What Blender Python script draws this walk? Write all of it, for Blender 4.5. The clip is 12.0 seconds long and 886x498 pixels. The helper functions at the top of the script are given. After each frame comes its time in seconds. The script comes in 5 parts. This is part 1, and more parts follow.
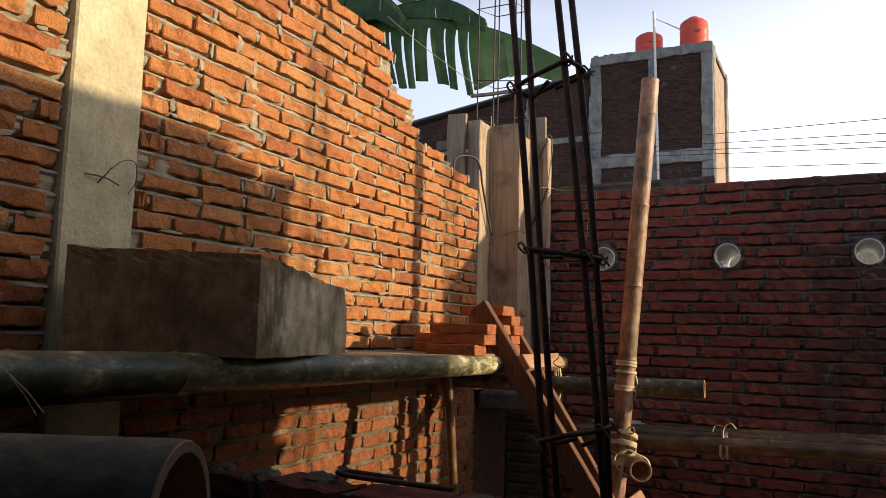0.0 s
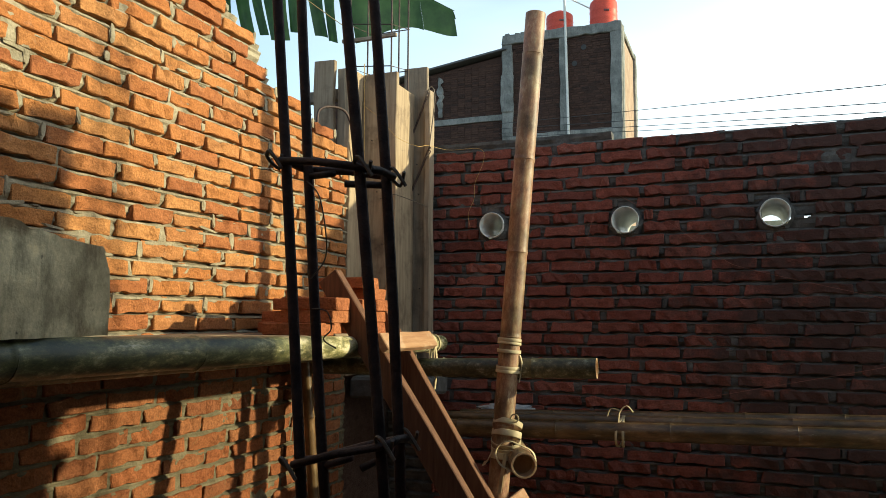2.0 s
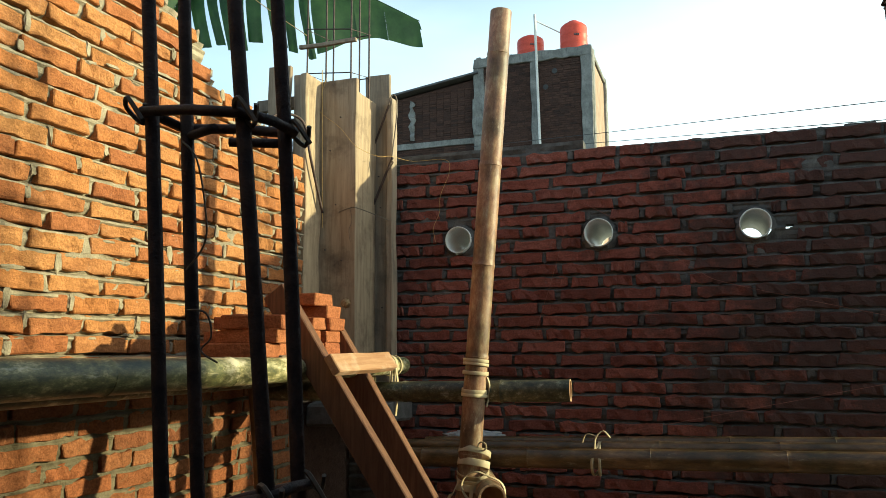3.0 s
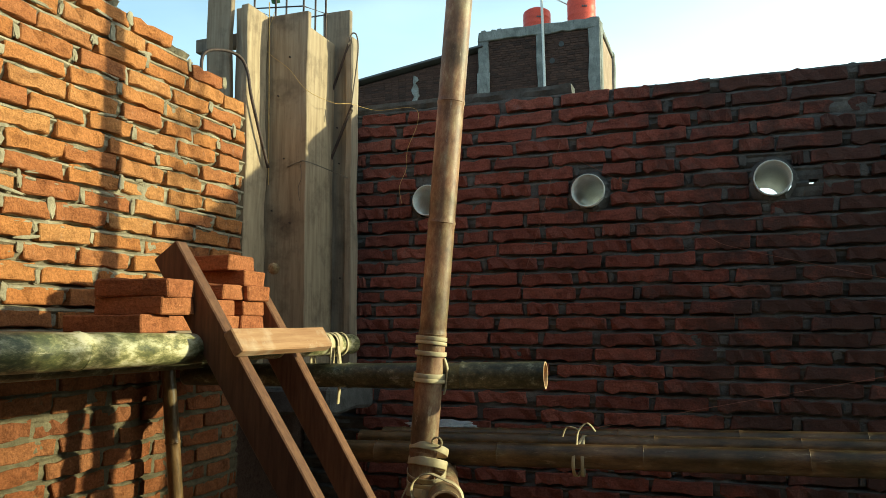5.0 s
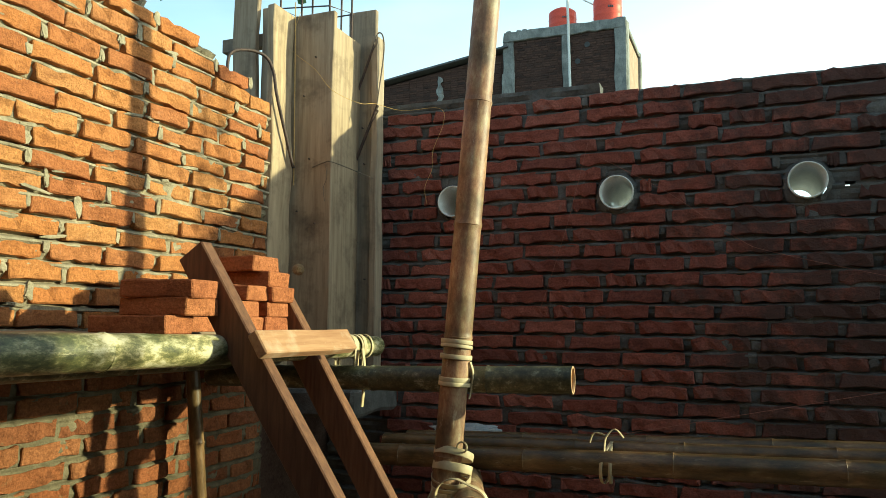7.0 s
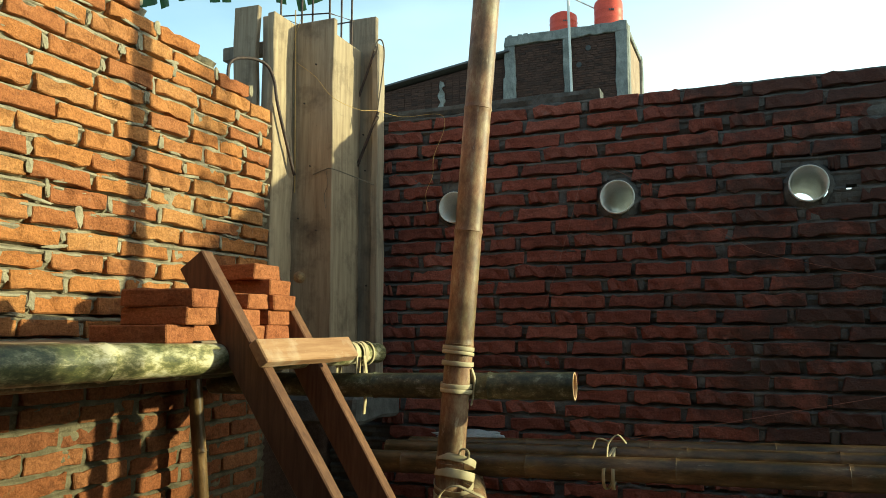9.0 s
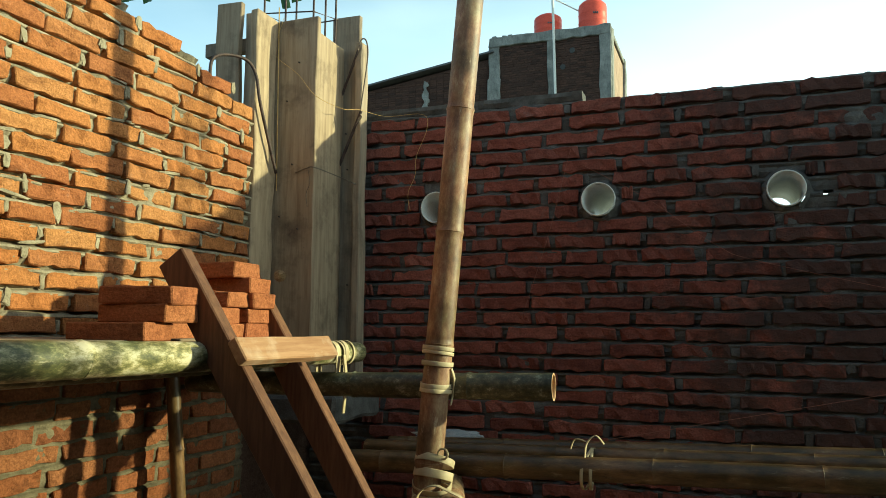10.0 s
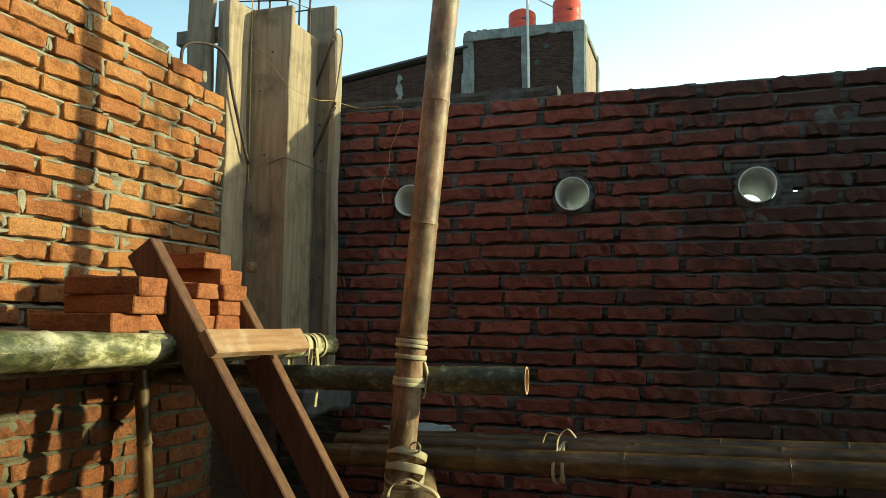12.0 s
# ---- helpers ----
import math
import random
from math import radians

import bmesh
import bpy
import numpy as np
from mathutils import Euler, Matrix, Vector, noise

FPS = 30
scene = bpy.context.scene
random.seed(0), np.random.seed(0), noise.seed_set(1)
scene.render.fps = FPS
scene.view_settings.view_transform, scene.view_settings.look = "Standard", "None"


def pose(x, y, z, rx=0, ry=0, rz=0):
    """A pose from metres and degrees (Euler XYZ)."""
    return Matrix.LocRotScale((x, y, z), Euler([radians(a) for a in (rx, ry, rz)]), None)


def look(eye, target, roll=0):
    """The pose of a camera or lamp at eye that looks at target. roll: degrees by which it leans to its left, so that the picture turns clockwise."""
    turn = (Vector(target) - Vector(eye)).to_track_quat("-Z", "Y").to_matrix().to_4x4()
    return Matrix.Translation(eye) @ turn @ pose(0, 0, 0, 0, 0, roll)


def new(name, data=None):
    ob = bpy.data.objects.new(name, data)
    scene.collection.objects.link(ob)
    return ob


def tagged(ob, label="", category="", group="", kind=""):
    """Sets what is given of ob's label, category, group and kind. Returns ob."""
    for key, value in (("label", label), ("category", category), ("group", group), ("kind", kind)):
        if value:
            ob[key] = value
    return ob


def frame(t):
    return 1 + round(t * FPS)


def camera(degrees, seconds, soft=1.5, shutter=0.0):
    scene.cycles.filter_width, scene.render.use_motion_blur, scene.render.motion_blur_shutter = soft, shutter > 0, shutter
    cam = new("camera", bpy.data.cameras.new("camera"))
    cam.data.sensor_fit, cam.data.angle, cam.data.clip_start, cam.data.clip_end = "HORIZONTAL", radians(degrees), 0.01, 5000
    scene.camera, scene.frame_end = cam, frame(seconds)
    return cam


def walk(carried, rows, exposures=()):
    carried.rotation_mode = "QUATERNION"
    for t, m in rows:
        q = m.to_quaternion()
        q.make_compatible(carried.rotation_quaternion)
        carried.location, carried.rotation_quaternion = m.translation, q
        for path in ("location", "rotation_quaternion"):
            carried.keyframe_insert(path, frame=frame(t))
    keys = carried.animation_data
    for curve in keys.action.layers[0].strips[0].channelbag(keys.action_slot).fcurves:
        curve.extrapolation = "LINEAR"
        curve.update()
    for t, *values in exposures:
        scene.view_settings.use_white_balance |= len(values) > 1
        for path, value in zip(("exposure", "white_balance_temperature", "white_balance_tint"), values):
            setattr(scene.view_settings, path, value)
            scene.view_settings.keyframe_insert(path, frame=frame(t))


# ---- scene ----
cam = camera(60.3, 12.0, soft=0.75)
PATH = [
    (0, (0.138, -0.076, 1.628), (-0.780, 1.687, 1.848), 1.4),
    (0.5, (0.104, 0.038, 1.628), (-0.652, 1.880, 1.816), -0.1),
    (0.7, (0.103, 0.074, 1.618), (-0.612, 1.934, 1.787), -0.2),
    (1, (0.094, 0.119, 1.611), (-0.597, 1.990, 1.760), -0.9),
    (1.5, (0.103, 0.282, 1.605), (-0.574, 2.151, 1.818), 0.2),
    (2, (0.128, 0.477, 1.605), (-0.598, 2.332, 1.785), 0.2),
    (2.5, (0.126, 0.582, 1.589), (-0.604, 2.438, 1.742), -0.5),
    (2.9, (0.121, 0.655, 1.590), (-0.568, 2.523, 1.790), 0.3),
    (3, (0.093, 0.698, 1.585), (-0.567, 2.570, 1.830), -0.4),
    (3.2, (0.106, 0.747, 1.559), (-0.539, 2.609, 1.900), 0.3),
    (3.5, (0.061, 0.852, 1.556), (-0.513, 2.757, 1.766), -1.0),
    (3.7, (0.052, 0.911, 1.552), (-0.540, 2.814, 1.724), -1.6),
    (5.3, (0.099, 1.221, 1.569), (-0.603, 3.084, 1.764), 0.1),
    (5.5, (0.088, 1.225, 1.568), (-0.625, 3.084, 1.751), 0.1),
    (6, (0.077, 1.233, 1.567), (-0.657, 3.085, 1.737), 0.3),
    (6.5, (0.074, 1.227, 1.570), (-0.670, 3.075, 1.754), 0.3),
    (7, (0.078, 1.222, 1.573), (-0.663, 3.069, 1.769), 0.3),
    (9, (0.084, 1.223, 1.580), (-0.664, 3.067, 1.787), -0.1),
    (9.5, (0.086, 1.224, 1.580), (-0.643, 3.074, 1.788), -0.0),
    (10, (0.089, 1.221, 1.580), (-0.616, 3.081, 1.787), 0.4),
    (10.5, (0.086, 1.223, 1.578), (-0.617, 3.084, 1.786), 0.6),
    (11, (0.082, 1.227, 1.578), (-0.596, 3.098, 1.775), 0.7),
    (11.5, (0.080, 1.228, 1.577), (-0.580, 3.106, 1.772), 0.7),
    (12, (0.080, 1.230, 1.577), (-0.557, 3.116, 1.770), 0.7),
]
EXPOSURES = [(0, 0.63, 6000, 17), (0.5, 0.76, 5900, 16), (1, 1.12, 5800, 10), (1.5, 1.06, 5750, 4), (2, 0.83, 5600, -4), (2.5, 0.93, 5550, -8), (3, 0.98, 5600, -9), (3.5, 0.73, 5500, -10),
             (5.5, 0.90, 5350, -16), (7, 1.06, 5350, -17), (9, 0.88, 5400, -18), (12, 0.73, 5400, -19)]
walk(cam, [(t, look(eye, target, roll)) for t, eye, target, roll in PATH], EXPOSURES)

# ---- world, sun, exposure ----
SUN_AZ, SUN_EL = 19.0, 13.0          # degrees: from +x towards +y, and up
world = bpy.data.worlds.new("sky")
scene.world = world
world.use_nodes = True
wn = world.node_tree
sky = wn.nodes.new("ShaderNodeTexSky")
sky.sky_type = "NISHITA"
sky.sun_disc = False
sky.sun_elevation = radians(SUN_EL)
sky.sun_rotation = radians(90 - SUN_AZ)
sky.dust_density = 4.0
tc = wn.nodes.new("ShaderNodeTexCoord")
cl_map = wn.nodes.new("ShaderNodeMapping")
cl_map.inputs["Scale"].default_value = (1.6, 1.6, 4.5)
wn.links.new(tc.outputs["Generated"], cl_map.inputs["Vector"])
cloud = wn.nodes.new("ShaderNodeTexNoise")
cloud.inputs["Scale"].default_value, cloud.inputs["Detail"].default_value = 2.2, 7.0
wn.links.new(cl_map.outputs["Vector"], cloud.inputs["Vector"])
cr = wn.nodes.new("ShaderNodeValToRGB")
cr.color_ramp.elements[0].position, cr.color_ramp.elements[1].position = 0.42, 0.72
cr.color_ramp.elements[1].color = (0.8, 0.8, 0.8, 1)
wn.links.new(cloud.outputs["Fac"], cr.inputs["Fac"])
veil = wn.nodes.new("ShaderNodeMix")
veil.data_type = "RGBA"
veil.inputs[7].default_value = (2.8, 2.95, 3.1, 1)
wn.links.new(cr.outputs["Color"], veil.inputs[0])
wn.links.new(sky.outputs["Color"], veil.inputs[6])
sep = wn.nodes.new("ShaderNodeSeparateXYZ")
wn.links.new(tc.outputs["Generated"], sep.inputs[0])
rise = wn.nodes.new("ShaderNodeMapRange")           # bright haze towards the horizon
rise.interpolation_type = "SMOOTHSTEP"
rise.inputs["From Min"].default_value, rise.inputs["From Max"].default_value = 0.12, 0.64
rise.inputs["To Min"].default_value, rise.inputs["To Max"].default_value = 0.95, 0.0
wn.links.new(sep.outputs["Z"], rise.inputs["Value"])
haze = wn.nodes.new("ShaderNodeMix")
haze.data_type = "RGBA"
glow = wn.nodes.new("ShaderNodeVectorMath")          # the haze is brighter round the sun than away from it
glow.operation = "DOT_PRODUCT"
glow.inputs[1].default_value = (math.cos(radians(SUN_EL)) * math.cos(radians(SUN_AZ)), math.cos(radians(SUN_EL)) * math.sin(radians(SUN_AZ)), math.sin(radians(SUN_EL)))
wn.links.new(tc.outputs["Generated"], glow.inputs[0])
near_sun = wn.nodes.new("ShaderNodeMapRange")
near_sun.inputs["From Min"].default_value, near_sun.inputs["From Max"].default_value = -0.2, 0.9
wn.links.new(glow.outputs["Value"], near_sun.inputs["Value"])
haze_tone = wn.nodes.new("ShaderNodeMix")
haze_tone.data_type = "RGBA"
haze_tone.inputs[6].default_value, haze_tone.inputs[7].default_value = (4.8, 5.6, 6.5, 1), (14.0, 13.6, 12.6, 1)
wn.links.new(near_sun.outputs["Result"], haze_tone.inputs[0])
wn.links.new(haze_tone.outputs[2], haze.inputs[7])
wn.links.new(rise.outputs["Result"], haze.inputs[0])
wn.links.new(veil.outputs[2], haze.inputs[6])
wn.links.new(haze.outputs[2], wn.nodes["Background"].inputs["Color"])
wn.nodes["Background"].inputs["Strength"].default_value = 0.115

sun = bpy.data.lights.new("sun", "SUN")
sun.energy, sun.angle, sun.color = 3.9, radians(1.0), (1.0, 0.80, 0.47)
sun_ob = new("sun", sun)
sun_dir = Vector((math.cos(radians(SUN_EL)) * math.cos(radians(SUN_AZ)),
                  math.cos(radians(SUN_EL)) * math.sin(radians(SUN_AZ)), math.sin(radians(SUN_EL))))
sun_ob.matrix_world = look(sun_dir * 40, (0, 0, 0))

rng = random.Random(7)


# ---- materials ----
def material(name, rough=0.8, metal=0.0, spec=0.3):
    m = bpy.data.materials.new(name)
    m.use_nodes = True
    b = m.node_tree.nodes["Principled BSDF"]
    b.inputs["Roughness"].default_value = rough
    b.inputs["Metallic"].default_value = metal
    b.inputs["Specular IOR Level"].default_value = spec
    return m, m.node_tree, b


def noise_tex(nt, scale, detail=6.0, stretch=None, coord="Object", rough=0.6):
    tc = nt.nodes.new("ShaderNodeTexCoord")
    mp = nt.nodes.new("ShaderNodeMapping")
    if stretch:
        mp.inputs["Scale"].default_value = stretch
    nt.links.new(tc.outputs[coord], mp.inputs["Vector"])
    n = nt.nodes.new("ShaderNodeTexNoise")
    n.inputs["Scale"].default_value = scale
    n.inputs["Detail"].default_value = detail
    n.inputs["Roughness"].default_value = rough
    nt.links.new(mp.outputs["Vector"], n.inputs["Vector"])
    return n.outputs["Fac"]


def ramp(nt, fac, stops):
    r = nt.nodes.new("ShaderNodeValToRGB")
    e = r.color_ramp.elements
    while len(e) < len(stops):
        e.new(0.5)
    for el, (p, c) in zip(e, stops):
        el.position, el.color = p, (*c, 1)
    nt.links.new(fac, r.inputs["Fac"])
    return r.outputs["Color"]


def mix(nt, fac, a, b, mode="MIX"):
    n = nt.nodes.new("ShaderNodeMix")
    n.data_type, n.blend_type = "RGBA", mode
    for sock, val in ((n.inputs[0], fac), (n.inputs[6], a), (n.inputs[7], b)):
        if isinstance(val, (float, int)):
            sock.default_value = val
        elif isinstance(val, tuple):
            sock.default_value = (*val, 1)
        else:
            nt.links.new(val, sock)
    return n.outputs[2]


def math_node(nt, op, a, b):
    n = nt.nodes.new("ShaderNodeMath")
    n.operation = op
    for i, v in enumerate((a, b)):
        if isinstance(v, (float, int)):
            n.inputs[i].default_value = v
        else:
            nt.links.new(v, n.inputs[i])
    return n.outputs[0]


def bump(nt, bsdf, height, strength=0.5, dist=0.004):
    n = nt.nodes.new("ShaderNodeBump")
    n.inputs["Strength"].default_value = strength
    n.inputs["Distance"].default_value = dist
    nt.links.new(height, n.inputs["Height"])
    nt.links.new(n.outputs["Normal"], bsdf.inputs["Normal"])


def brick_material(name, tones, mortar, dust=0.5, film=None, relief=0.85):
    """Fired clay: a tone for each brick, drag marks along it, sandy grain, dark fire marks and mortar dust; film =
    (colour, from x, to x) is a cement film that also puts shade into the colour towards its far x.
    """
    m, nt, b = material(name, 0.92, 0, 0.12)
    info = nt.nodes.new("ShaderNodeObjectInfo")
    geo = nt.nodes.new("ShaderNodeNewGeometry")
    rnd = math_node(nt, "FRACT", math_node(nt, "ADD", info.outputs["Random"], geo.outputs["Random Per Island"]), 0.0)
    tcn = nt.nodes.new("ShaderNodeTexCoord")
    shift = nt.nodes.new("ShaderNodeVectorMath")
    shift.operation = "ADD"
    own = nt.nodes.new("ShaderNodeCombineXYZ")
    for k, f in enumerate((37.0, 23.0, 51.0)):
        nt.links.new(math_node(nt, "MULTIPLY", rnd, f), own.inputs[k])
    nt.links.new(tcn.outputs["Object"], shift.inputs[0])
    nt.links.new(own.outputs[0], shift.inputs[1])

    def grain(scale, detail=6.0, stretch=(1, 1, 1), rough=0.6):
        mp = nt.nodes.new("ShaderNodeMapping")
        mp.inputs["Scale"].default_value = stretch
        nt.links.new(shift.outputs[0], mp.inputs["Vector"])
        n = nt.nodes.new("ShaderNodeTexNoise")
        n.inputs["Scale"].default_value, n.inputs["Detail"].default_value, n.inputs["Roughness"].default_value = scale, detail, rough
        nt.links.new(mp.outputs["Vector"], n.inputs["Vector"])
        return n.outputs["Fac"]
    n = len(tones)
    base = ramp(nt, rnd, [(i / (n - 1), t) for i, t in enumerate(tones)])
    base = mix(nt, math_node(nt, "MULTIPLY", grain(9, 5), 0.5), base, tones[0])
    fine = grain(140, 8, rough=0.7)
    drag = grain(26, 7, (0.45, 1, 1.7), 0.7)
    base = mix(nt, 0.55, base, ramp(nt, drag, [(0.33, (0.42, 0.36, 0.34)), (0.5, (1, 1, 1)), (0.7, (1.28, 1.32, 1.36))]), "MULTIPLY")
    base = mix(nt, 0.55, base, ramp(nt, fine, [(0.32, (0.3, 0.27, 0.26)), (0.68, (1.4, 1.37, 1.33))]), "MULTIPLY")
    fire = ramp(nt, grain(13, 6, (0.6, 1, 1.2), 0.68), [(0.56, (0, 0, 0)), (0.70, (1, 1, 1))])
    base = mix(nt, math_node(nt, "MULTIPLY", fire, 0.55), base, tuple(c * 0.42 for c in tones[2]))
    blot = ramp(nt, grain(22, 7, rough=0.7), [(0.60, (0, 0, 0)), (0.72, (1, 1, 1))])
    base = mix(nt, math_node(nt, "MULTIPLY", blot, dust), base, mortar)
    if film:
        # cement film, thickened along x so its colour shades the wall's dimmer right end
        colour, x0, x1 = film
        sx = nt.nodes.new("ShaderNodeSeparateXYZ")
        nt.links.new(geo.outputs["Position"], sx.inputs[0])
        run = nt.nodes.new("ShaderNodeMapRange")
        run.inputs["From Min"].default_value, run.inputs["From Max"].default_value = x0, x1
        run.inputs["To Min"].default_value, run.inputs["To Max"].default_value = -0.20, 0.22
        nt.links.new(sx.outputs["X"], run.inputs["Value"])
        wash_shade = nt.nodes.new("ShaderNodeTexNoise")
        wash_shade.inputs["Scale"].default_value, wash_shade.inputs["Detail"].default_value, wash_shade.inputs["Roughness"].default_value = 6.0, 8.0, 0.68
        nt.links.new(geo.outputs["Position"], wash_shade.inputs["Vector"])
        cover = ramp(nt, math_node(nt, "ADD", wash_shade.outputs["Fac"], run.outputs["Result"]), [(0.46, (0, 0, 0)), (0.64, (1, 1, 1))])
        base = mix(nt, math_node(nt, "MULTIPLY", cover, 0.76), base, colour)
    nt.links.new(base, b.inputs["Base Color"])
    pit = grain(55, 6, (0.7, 1, 1.2), 0.75)
    bump(nt, b, math_node(nt, "ADD", fine, math_node(nt, "MULTIPLY", pit, 1.3)), relief, 0.006)
    return m


def grain_material(name, dark, light, scale=14, stretch=(6, 6, 0.5), rough=0.75, stain=(0.1, 0.09, 0.07), stain_amount=0.5, bumps=0.4):
    m, nt, b = material(name, rough, 0, 0.25)
    g = noise_tex(nt, scale, 8, stretch)
    base = ramp(nt, g, [(0.3, dark), (0.68, light)])
    s = ramp(nt, noise_tex(nt, 7, 6, rough=0.65), [(0.5, (0, 0, 0)), (0.75, (1, 1, 1))])
    base = mix(nt, math_node(nt, "MULTIPLY", s, stain_amount), base, stain)
    spots = ramp(nt, noise_tex(nt, 60, 3), [(0.68, (0, 0, 0)), (0.74, (1, 1, 1))])
    base = mix(nt, math_node(nt, "MULTIPLY", spots, 0.35), base, stain)
    info = nt.nodes.new("ShaderNodeObjectInfo")
    base = mix(nt, 1.0, base, ramp(nt, info.outputs["Random"], [(0, (0.82, 0.82, 0.84)), (1, (1.12, 1.1, 1.05))]), "MULTIPLY")
    nt.links.new(base, b.inputs["Base Color"])
    bump(nt, b, g, bumps, 0.003)
    return m


def rough_material(name, dark, light, scale=10, rough=0.9, bumps=0.6, streak=None, soft=0.65):
    m, nt, b = material(name, rough, 0, 0.2)
    big = noise_tex(nt, scale, 8, rough=soft)
    fine = noise_tex(nt, scale * 12, 6)
    base = ramp(nt, big, [(0.32, dark), (0.66, light)])
    base = mix(nt, 0.3, base, ramp(nt, fine, [(0.3, (0.5, 0.5, 0.5)), (0.7, (1.3, 1.3, 1.3))]), "MULTIPLY")
    if streak:
        s = ramp(nt, noise_tex(nt, 7, 7, (2.2, 2.2, 0.6), rough=0.7), [(0.5, (0, 0, 0)), (0.72, (1, 1, 1))])
        base = mix(nt, math_node(nt, "MULTIPLY", s, 0.6), base, streak)
    nt.links.new(base, b.inputs["Base Color"])
    bump(nt, b, math_node(nt, "ADD", fine, math_node(nt, "MULTIPLY", big, 2.0)), bumps, 0.006)
    return m


def mottled_bamboo(name, tones, stretch=(1, 1, 0.6), scale=16, stops=(0.38, 0.48, 0.56, 0.66), rough=0.42, pale_run=None):
    """Bamboo with weathered, flaking skin in blotches; pale_run = (z0, z1, lift) shifts the blotches to paler tones
    along the culm.
    """
    m, nt, b = material(name, rough, 0, 0.45)
    a = noise_tex(nt, scale, 9, stretch, rough=0.78)
    if pale_run:
        tcn = nt.nodes.new("ShaderNodeTexCoord")
        sx = nt.nodes.new("ShaderNodeSeparateXYZ")
        nt.links.new(tcn.outputs["Object"], sx.inputs[0])
        run = nt.nodes.new("ShaderNodeMapRange")
        run.inputs["From Min"].default_value, run.inputs["From Max"].default_value = pale_run[0], pale_run[1]
        run.inputs["To Min"].default_value, run.inputs["To Max"].default_value = 0.0, pale_run[2]
        nt.links.new(sx.outputs["Z"], run.inputs["Value"])
        a = math_node(nt, "ADD", a, run.outputs["Result"])
    base = ramp(nt, a, [(p, c) for p, c in zip(stops, tones)])
    big = ramp(nt, noise_tex(nt, 4, 4), [(0.42, (0.45, 0.5, 0.42)), (0.6, (1.1, 1.08, 1.0))])
    base = mix(nt, 1.0, base, big, "MULTIPLY")
    scratch = ramp(nt, noise_tex(nt, 40, 8, (1, 1, 0.22), rough=0.8), [(0.60, (0, 0, 0)), (0.66, (1, 1, 1))])
    base = mix(nt, math_node(nt, "MULTIPLY", scratch, 0.5), base, tones[3])
    dark = ramp(nt, noise_tex(nt, 30, 7, (1, 1, 0.5), rough=0.75), [(0.60, (0, 0, 0)), (0.70, (1, 1, 1))])
    base = mix(nt, math_node(nt, "MULTIPLY", dark, 0.7), base, tuple(c * 0.5 for c in tones[0]))
    nt.links.new(base, b.inputs["Base Color"])
    bump(nt, b, a, 0.35, 0.003)
    return m


MORTAR_L, MORTAR_B = (0.36, 0.33, 0.28), (0.16, 0.15, 0.14)
M_BRICK = brick_material("brick_orange", [(0.435, 0.169, 0.056), (0.505, 0.217, 0.073), (0.33, 0.116, 0.051), (0.54, 0.270, 0.102), (0.455, 0.188, 0.063)], MORTAR_L, 0.22)
M_BRICK_L = brick_material("brick_low", [(0.26, 0.090, 0.037), (0.315, 0.114, 0.046), (0.19, 0.072, 0.035), (0.325, 0.138, 0.060), (0.26, 0.096, 0.039)], (0.16, 0.135, 0.07), 0.8)
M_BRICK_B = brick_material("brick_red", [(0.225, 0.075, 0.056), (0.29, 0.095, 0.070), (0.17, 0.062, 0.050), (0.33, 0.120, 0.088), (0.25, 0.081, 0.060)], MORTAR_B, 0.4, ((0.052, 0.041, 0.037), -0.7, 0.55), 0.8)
M_BRICK_N = brick_material("brick_new", [(0.40, 0.145, 0.062), (0.47, 0.185, 0.078), (0.36, 0.12, 0.055)], (0.5, 0.2, 0.1), 0.2)
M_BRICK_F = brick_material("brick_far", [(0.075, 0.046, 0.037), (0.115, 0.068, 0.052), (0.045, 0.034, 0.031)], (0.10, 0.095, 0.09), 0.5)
M_MORTAR = rough_material("mortar_light", (0.20, 0.165, 0.112), (0.42, 0.355, 0.25), 16)
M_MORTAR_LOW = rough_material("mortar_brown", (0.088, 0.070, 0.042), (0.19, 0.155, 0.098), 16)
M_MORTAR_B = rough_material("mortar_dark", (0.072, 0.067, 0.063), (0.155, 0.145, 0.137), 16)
M_CONCRETE = rough_material("concrete_cast", (0.38, 0.325, 0.20), (0.64, 0.56, 0.36), 6, 0.85, 0.6, (0.25, 0.20, 0.125))
M_CONC_F = rough_material("concrete_far", (0.15, 0.15, 0.14), (0.33, 0.325, 0.30), 2.6, 0.9, 0.4, (0.07, 0.073, 0.072))
M_FLOOR = rough_material("dirt_floor", (0.12, 0.10, 0.08), (0.24, 0.2, 0.16), 3)
M_GROUND = rough_material("outside_ground", (0.10, 0.09, 0.06), (0.2, 0.18, 0.12), 0.5)
M_BOARD = grain_material("formwork_board", (0.26, 0.185, 0.12), (0.44, 0.335, 0.225), 12, (5, 5, 0.35), 0.85, (0.12, 0.085, 0.06), 0.95, 0.7)
M_BOARD_G = grain_material("formwork_board_grey", (0.22, 0.165, 0.118), (0.40, 0.315, 0.23), 12, (5, 5, 0.35), 0.85, (0.10, 0.085, 0.068), 0.85, 0.7)
M_LADDER = grain_material("ladder_wood", (0.10, 0.045, 0.028), (0.20, 0.098, 0.052), 14, (6, 6, 0.6), 0.6, (0.12, 0.06, 0.03), 0.3)
M_RUNG = grain_material("rung_wood", (0.27, 0.135, 0.068), (0.42, 0.245, 0.135), 14, (6, 0.5, 6), 0.65, (0.66, 0.56, 0.44), 0.6)
M_PLANK = grain_material("plank_wood", (0.14, 0.10, 0.07), (0.3, 0.23, 0.16), 12, (6, 0.4, 6), 0.85)
